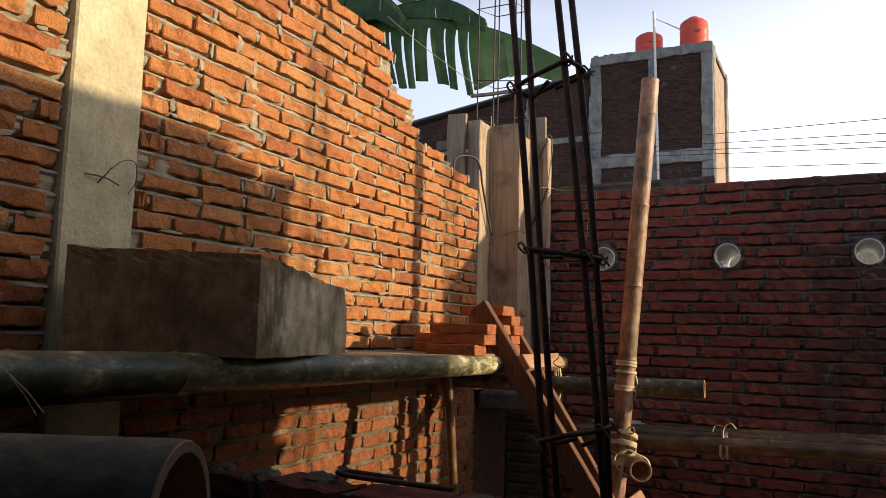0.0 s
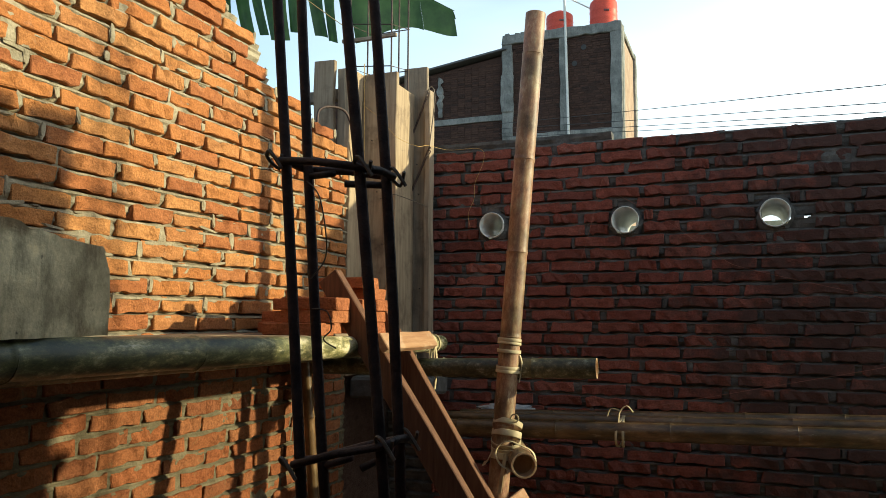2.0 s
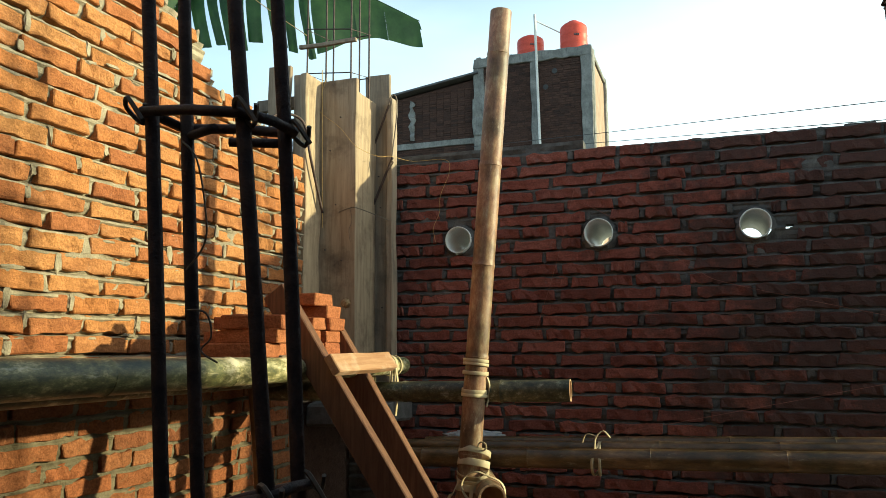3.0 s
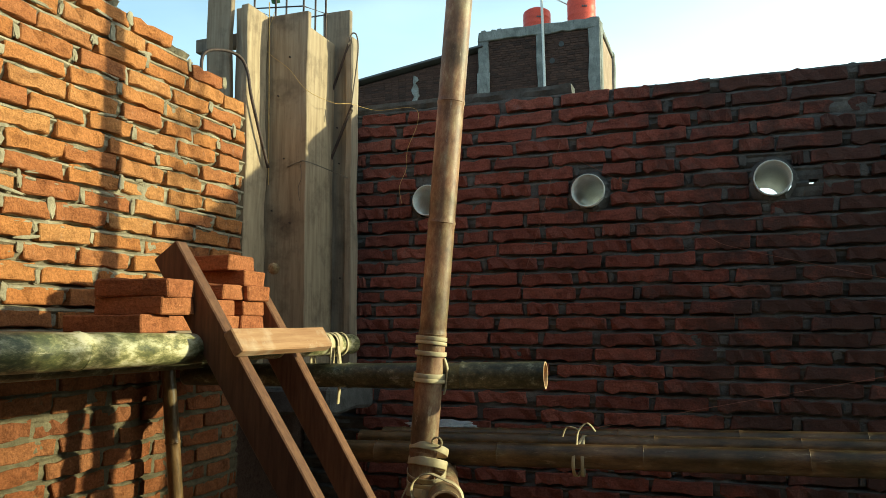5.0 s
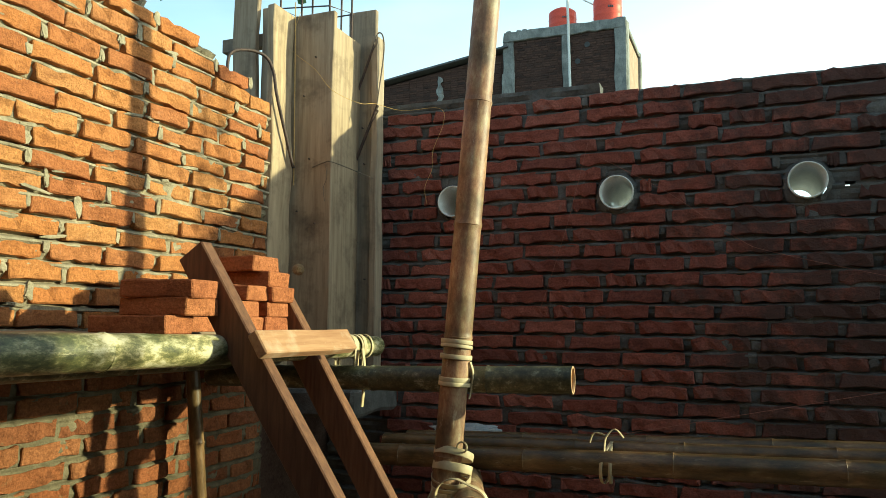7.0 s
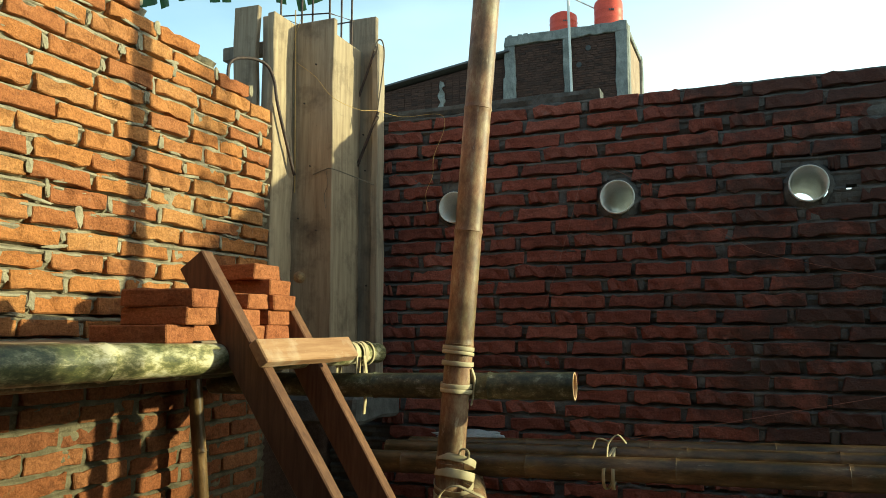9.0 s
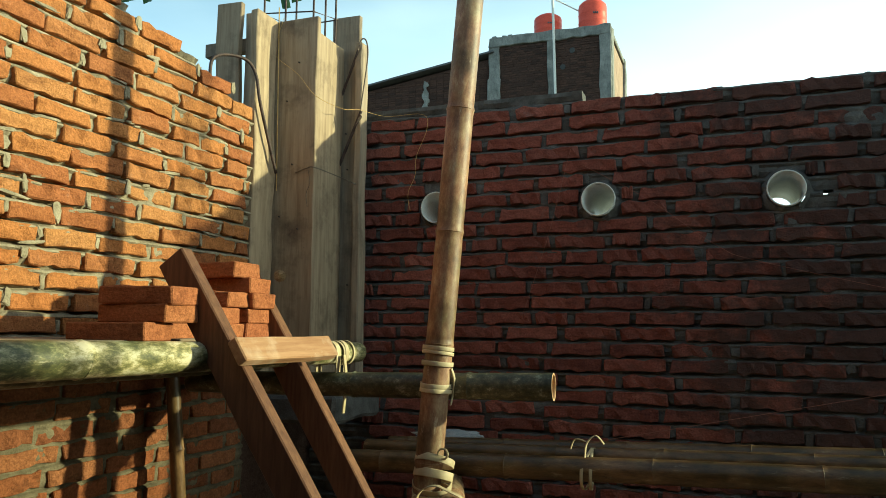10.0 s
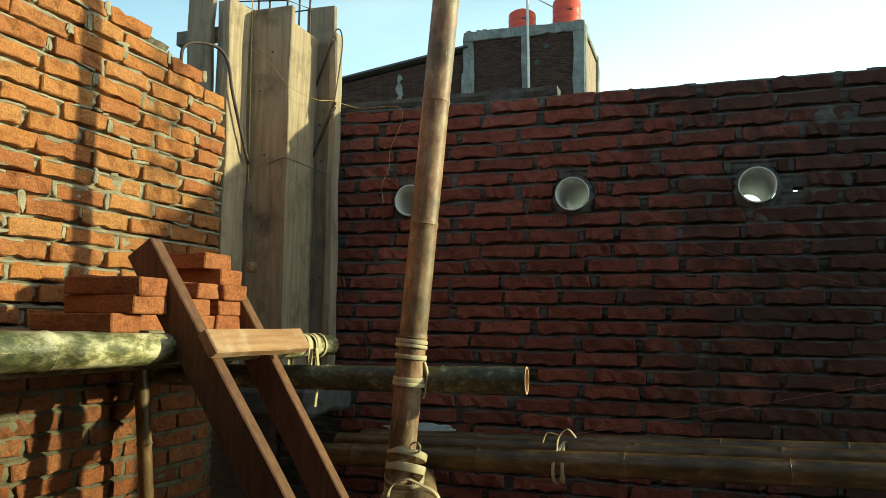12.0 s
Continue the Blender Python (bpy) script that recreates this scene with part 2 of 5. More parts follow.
M_BAMBOO_DRY = grain_material("bamboo_dry", (0.22, 0.125, 0.07), (0.46, 0.32, 0.18), 12, (9, 9, 0.7), 0.5, (0.16, 0.08, 0.05), 0.75, 0.25)
M_BAMBOO_GREEN = mottled_bamboo("bamboo_green", [(0.060, 0.062, 0.034), (0.185, 0.170, 0.076), (0.42, 0.360, 0.19), (0.68, 0.60, 0.44)], (1, 1, 0.5), 26, (0.42, 0.54, 0.60, 0.66), 0.42, (3.3, 4.1, 0.075))
M_BAMBOO_POST = mottled_bamboo("bamboo_post", [(0.175, 0.085, 0.052), (0.32, 0.165, 0.098), (0.43, 0.275, 0.168), (0.64, 0.51, 0.36)], (2, 2, 0.9), 14, (0.36, 0.48, 0.58, 0.70), 0.5)
M_BAMBOO_OLD = mottled_bamboo("bamboo_old", [(0.09, 0.05, 0.026), (0.16, 0.09, 0.044), (0.235, 0.14, 0.068), (0.44, 0.35, 0.23)], (2.5, 2.5, 0.6), 20, (0.36, 0.48, 0.60, 0.72), 0.3)
M_BAMBOO_NEAR = mottled_bamboo("bamboo_grey_green", [(0.045, 0.05, 0.028), (0.115, 0.118, 0.066), (0.20, 0.185, 0.11), (0.42, 0.37, 0.25)], (1.5, 1.5, 1), 18, (0.38, 0.48, 0.56, 0.66), 0.7)
M_BAMBOO_DARK = mottled_bamboo("bamboo_mossy", [(0.05, 0.048, 0.03), (0.10, 0.09, 0.05), (0.17, 0.15, 0.09), (0.42, 0.40, 0.30)], (1, 1, 0.8), 26, (0.40, 0.49, 0.56, 0.63))
M_BAMBOO_CUT = grain_material("bamboo_cut", (0.42, 0.25, 0.13), (0.60, 0.42, 0.25), 30, (1, 1, 1), 0.8)
M_TIE = grain_material("split_bamboo_tie", (0.38, 0.30, 0.17), (0.60, 0.50, 0.33), 20, (1, 1, 1), 0.55, (0.35, 0.3, 0.15), 0.3)
M_STEEL = rough_material("rusty_steel", (0.05, 0.04, 0.04), (0.13, 0.09, 0.075), 30, 0.6, 0.4)
M_STEEL.node_tree.nodes["Principled BSDF"].inputs["Metallic"].default_value = 0.5
M_WIRE = rough_material("tie_wire", (0.12, 0.09, 0.07), (0.22, 0.17, 0.12), 30, 0.5, 0.2)
M_PVC = rough_material("white_pvc", (0.72, 0.70, 0.64), (0.84, 0.82, 0.77), 14, 0.4, 0.1)
M_STRING = rough_material("yellow_string", (0.48, 0.30, 0.10), (0.64, 0.42, 0.16), 30, 0.8, 0.1)
M_THREAD = rough_material("red_thread", (0.24, 0.10, 0.075), (0.32, 0.14, 0.10), 30, 0.8, 0.1)
M_TANK = rough_material("orange_plastic", (0.62, 0.085, 0.055), (0.74, 0.12, 0.075), 2, 0.45, 0.05)
M_ROOF = rough_material("roof_sheet", (0.09, 0.09, 0.095), (0.16, 0.16, 0.165), 1, 0.7, 0.2)
M_TAN_F = rough_material("tan_far", (0.27, 0.185, 0.13), (0.44, 0.32, 0.235), 2.4, 0.9, 0.3, (0.16, 0.11, 0.08))
M_CABLE = rough_material("cable_black", (0.05, 0.05, 0.055), (0.08, 0.08, 0.08), 5, 0.6, 0.1)
M_SACK = rough_material("pale_sack", (0.34, 0.36, 0.38), (0.55, 0.56, 0.56), 18, 0.8, 0.4)
M_HUSK = rough_material("coir_brown", (0.22, 0.15, 0.08), (0.36, 0.26, 0.15), 40, 0.95, 0.8)


def block_material():
    """Stained brown concrete with a pale cement film, ragged at its rim, on the end face."""
    m, nt, b = material("concrete_block", 0.92, 0, 0.2)
    big = noise_tex(nt, 5, 7, rough=0.55)
    fine = noise_tex(nt, 60, 6)
    base = ramp(nt, big, [(0.32, (0.18, 0.118, 0.060)), (0.66, (0.46, 0.33, 0.175))])
    tcn = nt.nodes.new("ShaderNodeTexCoord")
    mp = nt.nodes.new("ShaderNodeMapping")
    mp.inputs["Location"].default_value = (0.0, -1.0, -0.75)
    mp.inputs["Scale"].default_value = (9.0, 3.2, 8.0)
    nt.links.new(tcn.outputs["Object"], mp.inputs["Vector"])
    ln = nt.nodes.new("ShaderNodeVectorMath")
    ln.operation = "LENGTH"
    nt.links.new(mp.outputs["Vector"], ln.inputs[0])
    rim = math_node(nt, "ADD", ln.outputs["Value"], math_node(nt, "MULTIPLY", noise_tex(nt, 14, 7, (1, 1, 0.5), rough=0.65), 1.3))
    film = ramp(nt, rim, [(0.0, (1, 1, 1)), (0.5, (1, 1, 1)), (1.0, (0, 0, 0))])
    half = math_node(nt, "MULTIPLY", rim, 0.5)
    nt.links.new(half, film.node.inputs["Fac"])
    film.node.color_ramp.elements[1].position, film.node.color_ramp.elements[2].position = 0.70, 0.84
    base = mix(nt, film, base, ramp(nt, big, [(0.3, (0.40, 0.315, 0.185)), (0.66, (0.80, 0.67, 0.42))]))
    drip = ramp(nt, noise_tex(nt, 9, 7, (1.6, 1.6, 0.75), rough=0.7), [(0.48, (0, 0, 0)), (0.62, (1, 1, 1))])
    base = mix(nt, 0.5, base, ramp(nt, noise_tex(nt, 28, 8, rough=0.75), [(0.35, (0.4, 0.38, 0.34)), (0.65, (1.35, 1.33, 1.28))]), "MULTIPLY")
    base = mix(nt, math_node(nt, "MULTIPLY", drip, 0.5), base, (0.085, 0.060, 0.036))
    pits = ramp(nt, noise_tex(nt, 45, 3), [(0.68, (0, 0, 0)), (0.73, (1, 1, 1))])
    base = mix(nt, math_node(nt, "MULTIPLY", pits, 0.7), base, (0.06, 0.045, 0.035))
    nt.links.new(base, b.inputs["Base Color"])
    bump(nt, b, math_node(nt, "ADD", fine, math_node(nt, "MULTIPLY", big, 2.0)), 0.5, 0.005)
    return m


M_BLOCK = block_material()


def leaf_material():
    m, nt, b = material("banana_leaf", 0.45, 0, 0.4)
    g = noise_tex(nt, 9, 4, (1, 1, 1))
    base = ramp(nt, g, [(0.3, (0.018, 0.046, 0.016)), (0.7, (0.052, 0.104, 0.034))])
    nt.links.new(base, b.inputs["Base Color"])
    tr = nt.nodes.new("ShaderNodeBsdfTranslucent")
    nt.links.new(mix(nt, 1.0, base, (1.6, 1.9, 0.6), "MULTIPLY"), tr.inputs["Color"])
    mx = nt.nodes.new("ShaderNodeMixShader")
    mx.inputs[0].default_value = 0.25
    nt.links.new(b.outputs[0], mx.inputs[1])
    nt.links.new(tr.outputs[0], mx.inputs[2])
    nt.links.new(mx.outputs[0], nt.nodes["Material Output"].inputs["Surface"])
    return m


M_LEAF = leaf_material()


# ---- mesh helpers ----
def mesh_of(name, verts, faces, mat, smooth=False):
    me = bpy.data.meshes.new(name)
    me.from_pydata([tuple(v) for v in verts], [], faces)
    me.materials.append(mat)
    if smooth:
        me.polygons.foreach_set("use_smooth", [True] * len(me.polygons))
    me.update()
    return me


def part(name, bm, mat, parent=None, label="", smooth=False):
    """Links a bmesh, or a mesh, as one mesh object, under a parent where one is given."""
    if isinstance(bm, bmesh.types.BMesh):
        bmesh.ops.recalc_face_normals(bm, faces=bm.faces)
        me = bpy.data.meshes.new(name)
        bm.to_mesh(me)
        bm.free()
        me.materials.append(mat)
        if smooth:
            me.polygons.foreach_set("use_smooth", [True] * len(me.polygons))
    else:
        me = bm
    ob = new(name, me)
    if parent:
        ob.parent = parent
    if label:
        ob["label"] = label
    return ob


def thing(name, label, category, at=(0, 0, 0), group="", kind=""):
    ob = new(name)
    ob.location = at
    ob.empty_display_size = 0.05
    return tagged(ob, label, category, group, kind)


def box_bm(lo, hi, bevel=0.004, cuts=0, wobble=0.0, seed=0, matrix=None, axis_cut=None):
    """A box between two corners, cut across its long side, wobbled and bevelled."""
    bm = bmesh.new()
    bmesh.ops.create_cube(bm, size=1)
    lo, hi = Vector(lo), Vector(hi)
    size, mid = hi - lo, (lo + hi) / 2
    if cuts:
        ax = axis_cut if axis_cut is not None else max(range(3), key=lambda i: size[i])
        edges = [e for e in bm.edges if abs((e.verts[0].co - e.verts[1].co)[ax]) > 0.5]
        bmesh.ops.subdivide_edges(bm, edges=edges, cuts=cuts)
    for v in bm.verts:
        v.co = Vector((v.co.x * size.x, v.co.y * size.y, v.co.z * size.z))
    if bevel:
        sharp = [e for e in bm.edges if e.calc_face_angle(0) > 0.5]
        bmesh.ops.bevel(bm, geom=sharp, offset=bevel, segments=1, affect="EDGES", clamp_overlap=True)
    for v in bm.verts:
        v.co += mid
        if wobble:
            p = v.co * 5 + Vector((seed * 3.1, seed * 1.7, seed))
            v.co += Vector((noise.noise(p), noise.noise(p + Vector((9, 0, 0))), noise.noise(p + Vector((0, 9, 0))))) * wobble
    if matrix:
        bm.transform(matrix)
    return bm


def frame_of(direction):
    d = Vector(direction).normalized()
    u = d.cross(Vector((0, 0, 1)) if abs(d.z) < 0.95 else Vector((1, 0, 0))).normalized()
    return d, u, d.cross(u).normalized()


def tube_bm(points, radius, sides=8, closed=False):
    """A round bar along a polyline."""
    bm = bmesh.new()
    pts = [Vector(p) for p in points]
    n = len(pts)
    rings = []
    prev = None
    for i, p in enumerate(pts):
        a = pts[i - 1] if (i > 0 or closed) else p
        c = pts[(i + 1) % n] if (i < n - 1 or closed) else p
        d, u, w = frame_of(c - a)
        if prev is not None:
            u = (prev - d * prev.dot(d)).normalized()
            w = d.cross(u)
        prev = u
        r = radius[i] if isinstance(radius, (list, tuple)) else radius
        rings.append([bm.verts.new(p + (u * math.cos(k * math.tau / sides) + w * math.sin(k * math.tau / sides)) * r) for k in range(sides)])
    for i in range(n if closed else n - 1):
        a, c = rings[i], rings[(i + 1) % n]
        for k in range(sides):
            bm.faces.new((a[k], a[(k + 1) % sides], c[(k + 1) % sides], c[k]))
    if not closed:
        bm.faces.new(rings[0])
        bm.faces.new(rings[-1][::-1])
    return bm


def curve_pts(pts, per=6):
    """A smooth line through a few points."""
    pts = [Vector(p) for p in pts]
    out = []
    for i in range(len(pts) - 1):
        p0, p1, p2, p3 = pts[max(i - 1, 0)], pts[i], pts[i + 1], pts[min(i + 2, len(pts) - 1)]
        for k in range(per):
            t = k / per
            out.append(0.5 * ((2 * p1) + (p2 - p0) * t + (2 * p0 - 5 * p1 + 4 * p2 - p3) * t * t + (3 * p1 - p0 - 3 * p2 + p3) * t ** 3))
    out.append(pts[-1])
    return out


def ribbon_bm(points, width, thick, widths_dir, closed=True):
    """A flat strap of some thickness along a line; widths_dir gives the way across it."""
    bm = bmesh.new()
    pts = [Vector(p) for p in points]
    n = len(pts)
    w = Vector(widths_dir).normalized() * width / 2
    rings = []
    for i, p in enumerate(pts):
        a, c = pts[(i - 1) % n], pts[(i + 1) % n]
        if not closed:
            a, c = pts[max(i - 1, 0)], pts[min(i + 1, n - 1)]
        out = (c - a).cross(w).normalized() * thick / 2
        rings.append([bm.verts.new(p + s) for s in (w + out * 0.4, w * 0.8 + out, -w * 0.8 + out, -w + out * 0.4, -w * 0.9 - out, w * 0.9 - out)])
    for i in range(n if closed else n - 1):
        a, c = rings[i], rings[(i + 1) % n]
        for k in range(6):
            bm.faces.new((a[k], a[(k + 1) % 6], c[(k + 1) % 6], c[k]))
    if not closed:
        bm.faces.new(rings[0])
        bm.faces.new(rings[-1][::-1])
    return bm


def bamboo(p0, p1, r0, r1, mat, label, spacing=0.3, seed=1, sides=20, phase=0.4, bend=0.006, name="bamboo_pole"):
    """A bamboo culm with swollen nodes, hollow sawn ends and a slight bend."""
    p0, p1 = Vector(p0), Vector(p1)
    length = (p1 - p0).length
    rnd = random.Random(seed)
    ob = tagged(new(name), label, "bamboo pole")
    rot = (p1 - p0).to_track_quat("Z", "Y").to_matrix().to_4x4()
    ob.matrix_world = Matrix.Translation(p0) @ rot
    nodes, z = [], spacing * phase
    while z < length - 0.02:
        nodes.append(z)
        z += spacing * rnd.uniform(0.85, 1.15)
    zs = {0.0, length}
    for k in range(int(length / 0.06) + 1):
        zs.add(min(length, k * 0.06))
    for q in nodes:
        for d in (-0.014, -0.006, 0, 0.006, 0.014):
            zs.add(min(max(q + d, 0.0), length))
    zs = sorted(zs)

    def radius(zz):
        r = r0 + (r1 - r0) * zz / length
        for q in nodes:
            d = abs(zz - q)
            r *= 1 + 0.055 * math.exp(-(d / 0.006) ** 2) - 0.02 * math.exp(-((d - 0.012) / 0.004) ** 2)
        return r

    def centre(zz):
        s = math.sin(math.pi * zz / length)
        return Vector((bend * s * math.sin(seed) + 0.3 * bend * math.sin(9 * zz + seed), bend * s * math.cos(seed), zz))
    bm = bmesh.new()
    rings = []
    for zz in zs:
        c, r = centre(zz), radius(zz)
        rings.append([bm.verts.new(c + Vector((math.cos(k * math.tau / sides), math.sin(k * math.tau / sides), 0)) * r *
                                   (1 + 0.02 * math.sin(2 * k * math.tau / sides + seed))) for k in range(sides)])
    for a, c in zip(rings, rings[1:]):
        for k in range(sides):
            bm.faces.new((a[k], a[(k + 1) % sides], c[(k + 1) % sides], c[k]))
    culm = part("culm", bm, mat, ob, smooth=True)
    # hollow ends: a rim and a short bore closed by a membrane
    for zz, sgn in ((0.0, 1), (length, -1)):
        bm = bmesh.new()
        c, r = centre(zz), radius(zz)
        depth = min(0.07, length / 3)
        prof = [(r * 0.999, 0), (r * 0.985, -0.001), (r * 0.86, -0.001), (r * 0.83, 0.004), (r * 0.82, depth)]
        loops = [[bm.verts.new(c + Vector((math.cos(k * math.tau / sides) * rr, math.sin(k * math.tau / sides) * rr, sgn * dz))) for k in range(sides)] for rr, dz in prof]
        for a, d in zip(loops, loops[1:]):
            for k in range(sides):
                bm.faces.new((a[k], a[(k + 1) % sides], d[(k + 1) % sides], d[k]))
        bm.faces.new(loops[-1])
        part("sawn_end", bm, M_BAMBOO_CUT, culm, "pale hollow sawn end", smooth=False)
    for q in nodes:
        r = radius(q)
        c = centre(q)
        bm = tube_bm([c + Vector((math.cos(k * math.tau / 18), math.sin(k * math.tau / 18), 0)) * (r * 0.975) for k in range(18)], 0.0018, 5, True)
        part("node_ring", bm, mat, culm, smooth=True)
    return ob


def band(centre, axis, radius, width, parent, name="tie_band", seed=0, squash=None, tilt=0.0, thick=0.0026):
    """A strap round a pole; squash = (direction, extra) lengthens the loop to take a second pole in."""
    d, u, w = frame_of(axis)
    if tilt:
        d = (d + u * tilt).normalized()
        d, u, w = frame_of(d)
    pts = []
    for k in range(28):
        a = k * math.tau / 28
        p = (u * math.cos(a) + w * math.sin(a)) * (radius + 0.003 + 0.0012 * math.sin(3 * a + seed))
        if squash:
            s = Vector(squash[0]).normalized()
            s = s - d * s.dot(d)
            if p.dot(s) > 0:
                p += s * squash[1]
        pts.append(Vector(centre) + p)
    return part(name, ribbon_bm(pts, width, thick, d), M_TIE, parent, smooth=True)


# ---- bricks ----
def brick_variant(seed, mat, size=(0.19, 0.09, 0.0458), ragged=1.0):
    """One hand-moulded brick round its own centre: x long, y deep, z high."""
    bm = bmesh.new()
    bmesh.ops.create_cube(bm, size=1)
    bmesh.ops.subdivide_edges(bm, edges=[e for e in bm.edges if abs((e.verts[0].co - e.verts[1].co).x) > 0.5], cuts=5)
    r = random.Random(seed)
    skew = r.uniform(-0.004, 0.004)
    for v in bm.verts:
        v.co = Vector((v.co.x * size[0], v.co.y * size[1], v.co.z * size[2]))
        v.co += Vector((r.uniform(-1, 1) * 0.007, r.uniform(-1, 1) * 0.004, r.uniform(-1, 1) * 0.0036 + skew * v.co.x / size[0])) * ragged
    sharp = [e for e in bm.edges if e.calc_face_angle(0) > 0.6]
    bmesh.ops.bevel(bm, geom=sharp, offset=r.uniform(0.002, 0.0042), segments=1, affect="EDGES", clamp_overlap=True)
    bmesh.ops.recalc_face_normals(bm, faces=bm.faces)
    me = bpy.data.meshes.new("brick")
    bm.to_mesh(me)
    bm.free()
    me.materials.append(mat)
    return me


def brick_rows(u0, u1, z0, top, seed, pitch=0.205, course=0.056, joint=0.015, cuts=(), sizes=(1, 1, 1.03, 0.98, 1.06, 0.95, 1, 0.9, 0.75)):
    """Yields (u, z, length, jitter) for courses from z0 up to top(u); cuts are (u, z, radius) holes."""
    r = random.Random(seed)
    z = z0
    k = 0
    while True:
        any_left = False
        u = u0 - r.uniform(0, 0.2)
        while u < u1:
            ln = pitch * r.choice(sizes) + r.uniform(-0.01, 0.01)
            a, b = max(u, u0), min(u + ln, u1)
            u += ln
            if z + course * 0.8 > top((a + b) / 2):
                continue
            any_left = True
            spans = [(a, b)]
            for cu, cz, cr in cuts:
                dz = max(abs(z + 0.022 - cz) - 0.026, 0)
                if dz < cr:
                    h = math.sqrt(cr * cr - dz * dz) + 0.006
                    spans = [s for q in spans for s in ((q[0], min(q[1], cu - h)), (max(q[0], cu + h), q[1])) if s[1] - s[0] > 0.035]
            for a2, b2 in spans:
                if b2 - a2 > 0.045:
                    wave = 0.005 * noise.noise(Vector(((a2 + b2) * 0.8, z * 2.0, seed)))
                    yield (a2 + b2) / 2 + r.uniform(-0.003, 0.003), z + 0.0215 + wave + r.uniform(-0.002, 0.002), b2 - a2 - joint * r.uniform(0.6, 1.3), r
        z += course
        k += 1
        if not any_left and z > 1.5:
            return
        if k > 80:
            return


def lay_bricks(parent, variants, place, near, name="brick"):
    """place: list of (matrix, keep) with one matrix a brick; near ones are parts, the rest one joined part."""
    verts, faces = [], []
    data = []
    for me in variants:
        data.append(([v.co.copy() for v in me.vertices], [tuple(p.vertices) for p in me.polygons]))
    n = 0
    for i, (m, close) in enumerate(place):
        k = (i * 7 + i // 5) % len(variants)
        if close and n < 300:
            ob = new(name, variants[k])
            ob.parent = parent
            ob.matrix_basis = m
            n += 1
        else:
            base = len(verts)
            verts += [m @ v for v in data[k][0]]
            faces += [tuple(q + base for q in f) for f in data[k][1]]
    if verts:
        me = mesh_of("brickwork", verts, faces, variants[0].materials[0])
        ob = new("brickwork", me)
        ob.parent = parent
        tagged(ob, "further courses of the same bricks", kind="stuff")


def mortar_sheet(name, u0, u1, z0, top, mat, parent, at, depth, step=0.016, amp=0.004, holes=(), seed=0, course=0.056, recess=0.014):
    """The mortar body of a wall: between the bricks it stands flush on the lower brick and shrinks back under the upper one."""
    nu = int((u1 - u0) / step)
    zs, z = [z0], z0
    high = max(top(u0 + (u1 - u0) * k / 40) for k in range(41))
    rel = [(0.016, 0.35), (0.032, 0.35), (0.039, -0.1), (0.0445, -0.05), (0.0475, 0.3), (0.0505, 0.9), (course - 0.002, 1.15), (course, 1.0)]
    back_by = [1.0]
    while z < high:
        for dz, q in rel:
            zs.append(z + dz)
            back_by.append(q)
        z += course
    nz = len(zs) - 1
    verts, faces = [], []
    ids = {}

    def vid(i, j, back):
        key = (i, j, back)
        if key not in ids:
            u, zz = u0 + (u1 - u0) * i / nu, zs[j]
            if back:
                d = depth
            else:
                p = Vector((u * 22 + seed, zz * 30, seed))
                d = amp * (noise.noise(p) + 0.6 * noise.noise(p * 2.7)) + 0.6 * amp * noise.noise(Vector((u * 3, zz * 3, seed)))
                d += recess * back_by[j] * min(1.0, max(0.0, 0.8 + 1.3 * noise.noise(Vector((u * 7, zz * 9, seed + 5)))))
            ids[key] = len(verts)
            verts.append(at(u, d, zz))
        return ids[key]

    def solid(i, j):
        if i < 0 or j < 0 or i >= nu or j >= nz:
            return False
        u, zz = u0 + (u1 - u0) * (i + 0.5) / nu, (zs[j] + zs[j + 1]) / 2
        if zz > top(u):
            return False
        return all((u - cu) ** 2 + (zz - cz) ** 2 > cr * cr for cu, cz, cr in holes)
    for i in range(nu):
        for j in range(nz):
            if not solid(i, j):
                continue
            f = (vid(i, j, 0), vid(i + 1, j, 0), vid(i + 1, j + 1, 0), vid(i, j + 1, 0))
            b = (vid(i, j, 1), vid(i + 1, j, 1), vid(i + 1, j + 1, 1), vid(i, j + 1, 1))
            faces.append(f)
            faces.append(b[::-1])
            for (di, dj), (p, q) in (((-1, 0), (0, 3)), ((1, 0), (1, 2)), ((0, -1), (0, 1)), ((0, 1), (3, 2))):
                if not solid(i + di, j + dj):
                    faces.append((f[p], f[q], b[q], b[p]))
    ob = new(name, mesh_of(name, verts, faces, mat))
    if parent:
        ob.parent = parent
    return ob


# ---- floor and ground ----
def sheet(name, x0, x1, y0, y1, z, mat, label, cat, n=24, amp=0.0):
    verts, faces = [], []
    for i in range(n + 1):
        for j in range(n + 1):
            x, y = x0 + (x1 - x0) * i / n, y0 + (y1 - y0) * j / n
            verts.append((x, y, z + amp * noise.noise(Vector((x * 2, y * 2, 0)))))
    for i in range(n):
        for j in range(n):
            a = i * (n + 1) + j
            faces.append((a, a + n + 1, a + n + 2, a + 1))
    return tagged(new(name, mesh_of(name, verts, faces, mat)), label, cat, kind="structure")


sheet("floor", -1.62, 0.7, -2.3, 4.1, 0.0, M_FLOOR, "bare earth floor of the unfinished room", "floor", 40, 0.012)
sheet("ground", -600, 600, -600, 600, -0.05, M_GROUND, "earth ground around the building site", "ground", 8)

# ---- left wall: sunlit orange brick with a cast concrete column ----
COURSE_L, Z0_L = 0.0555, 0.0095
STEPS = [(2.49, 2.90), (2.63, 2.845), (2.71, 2.735), (2.85, 2.68), (2.92, 2.57), (3.24, 2.515), (3.40, 2.46), (9, 2.405)]


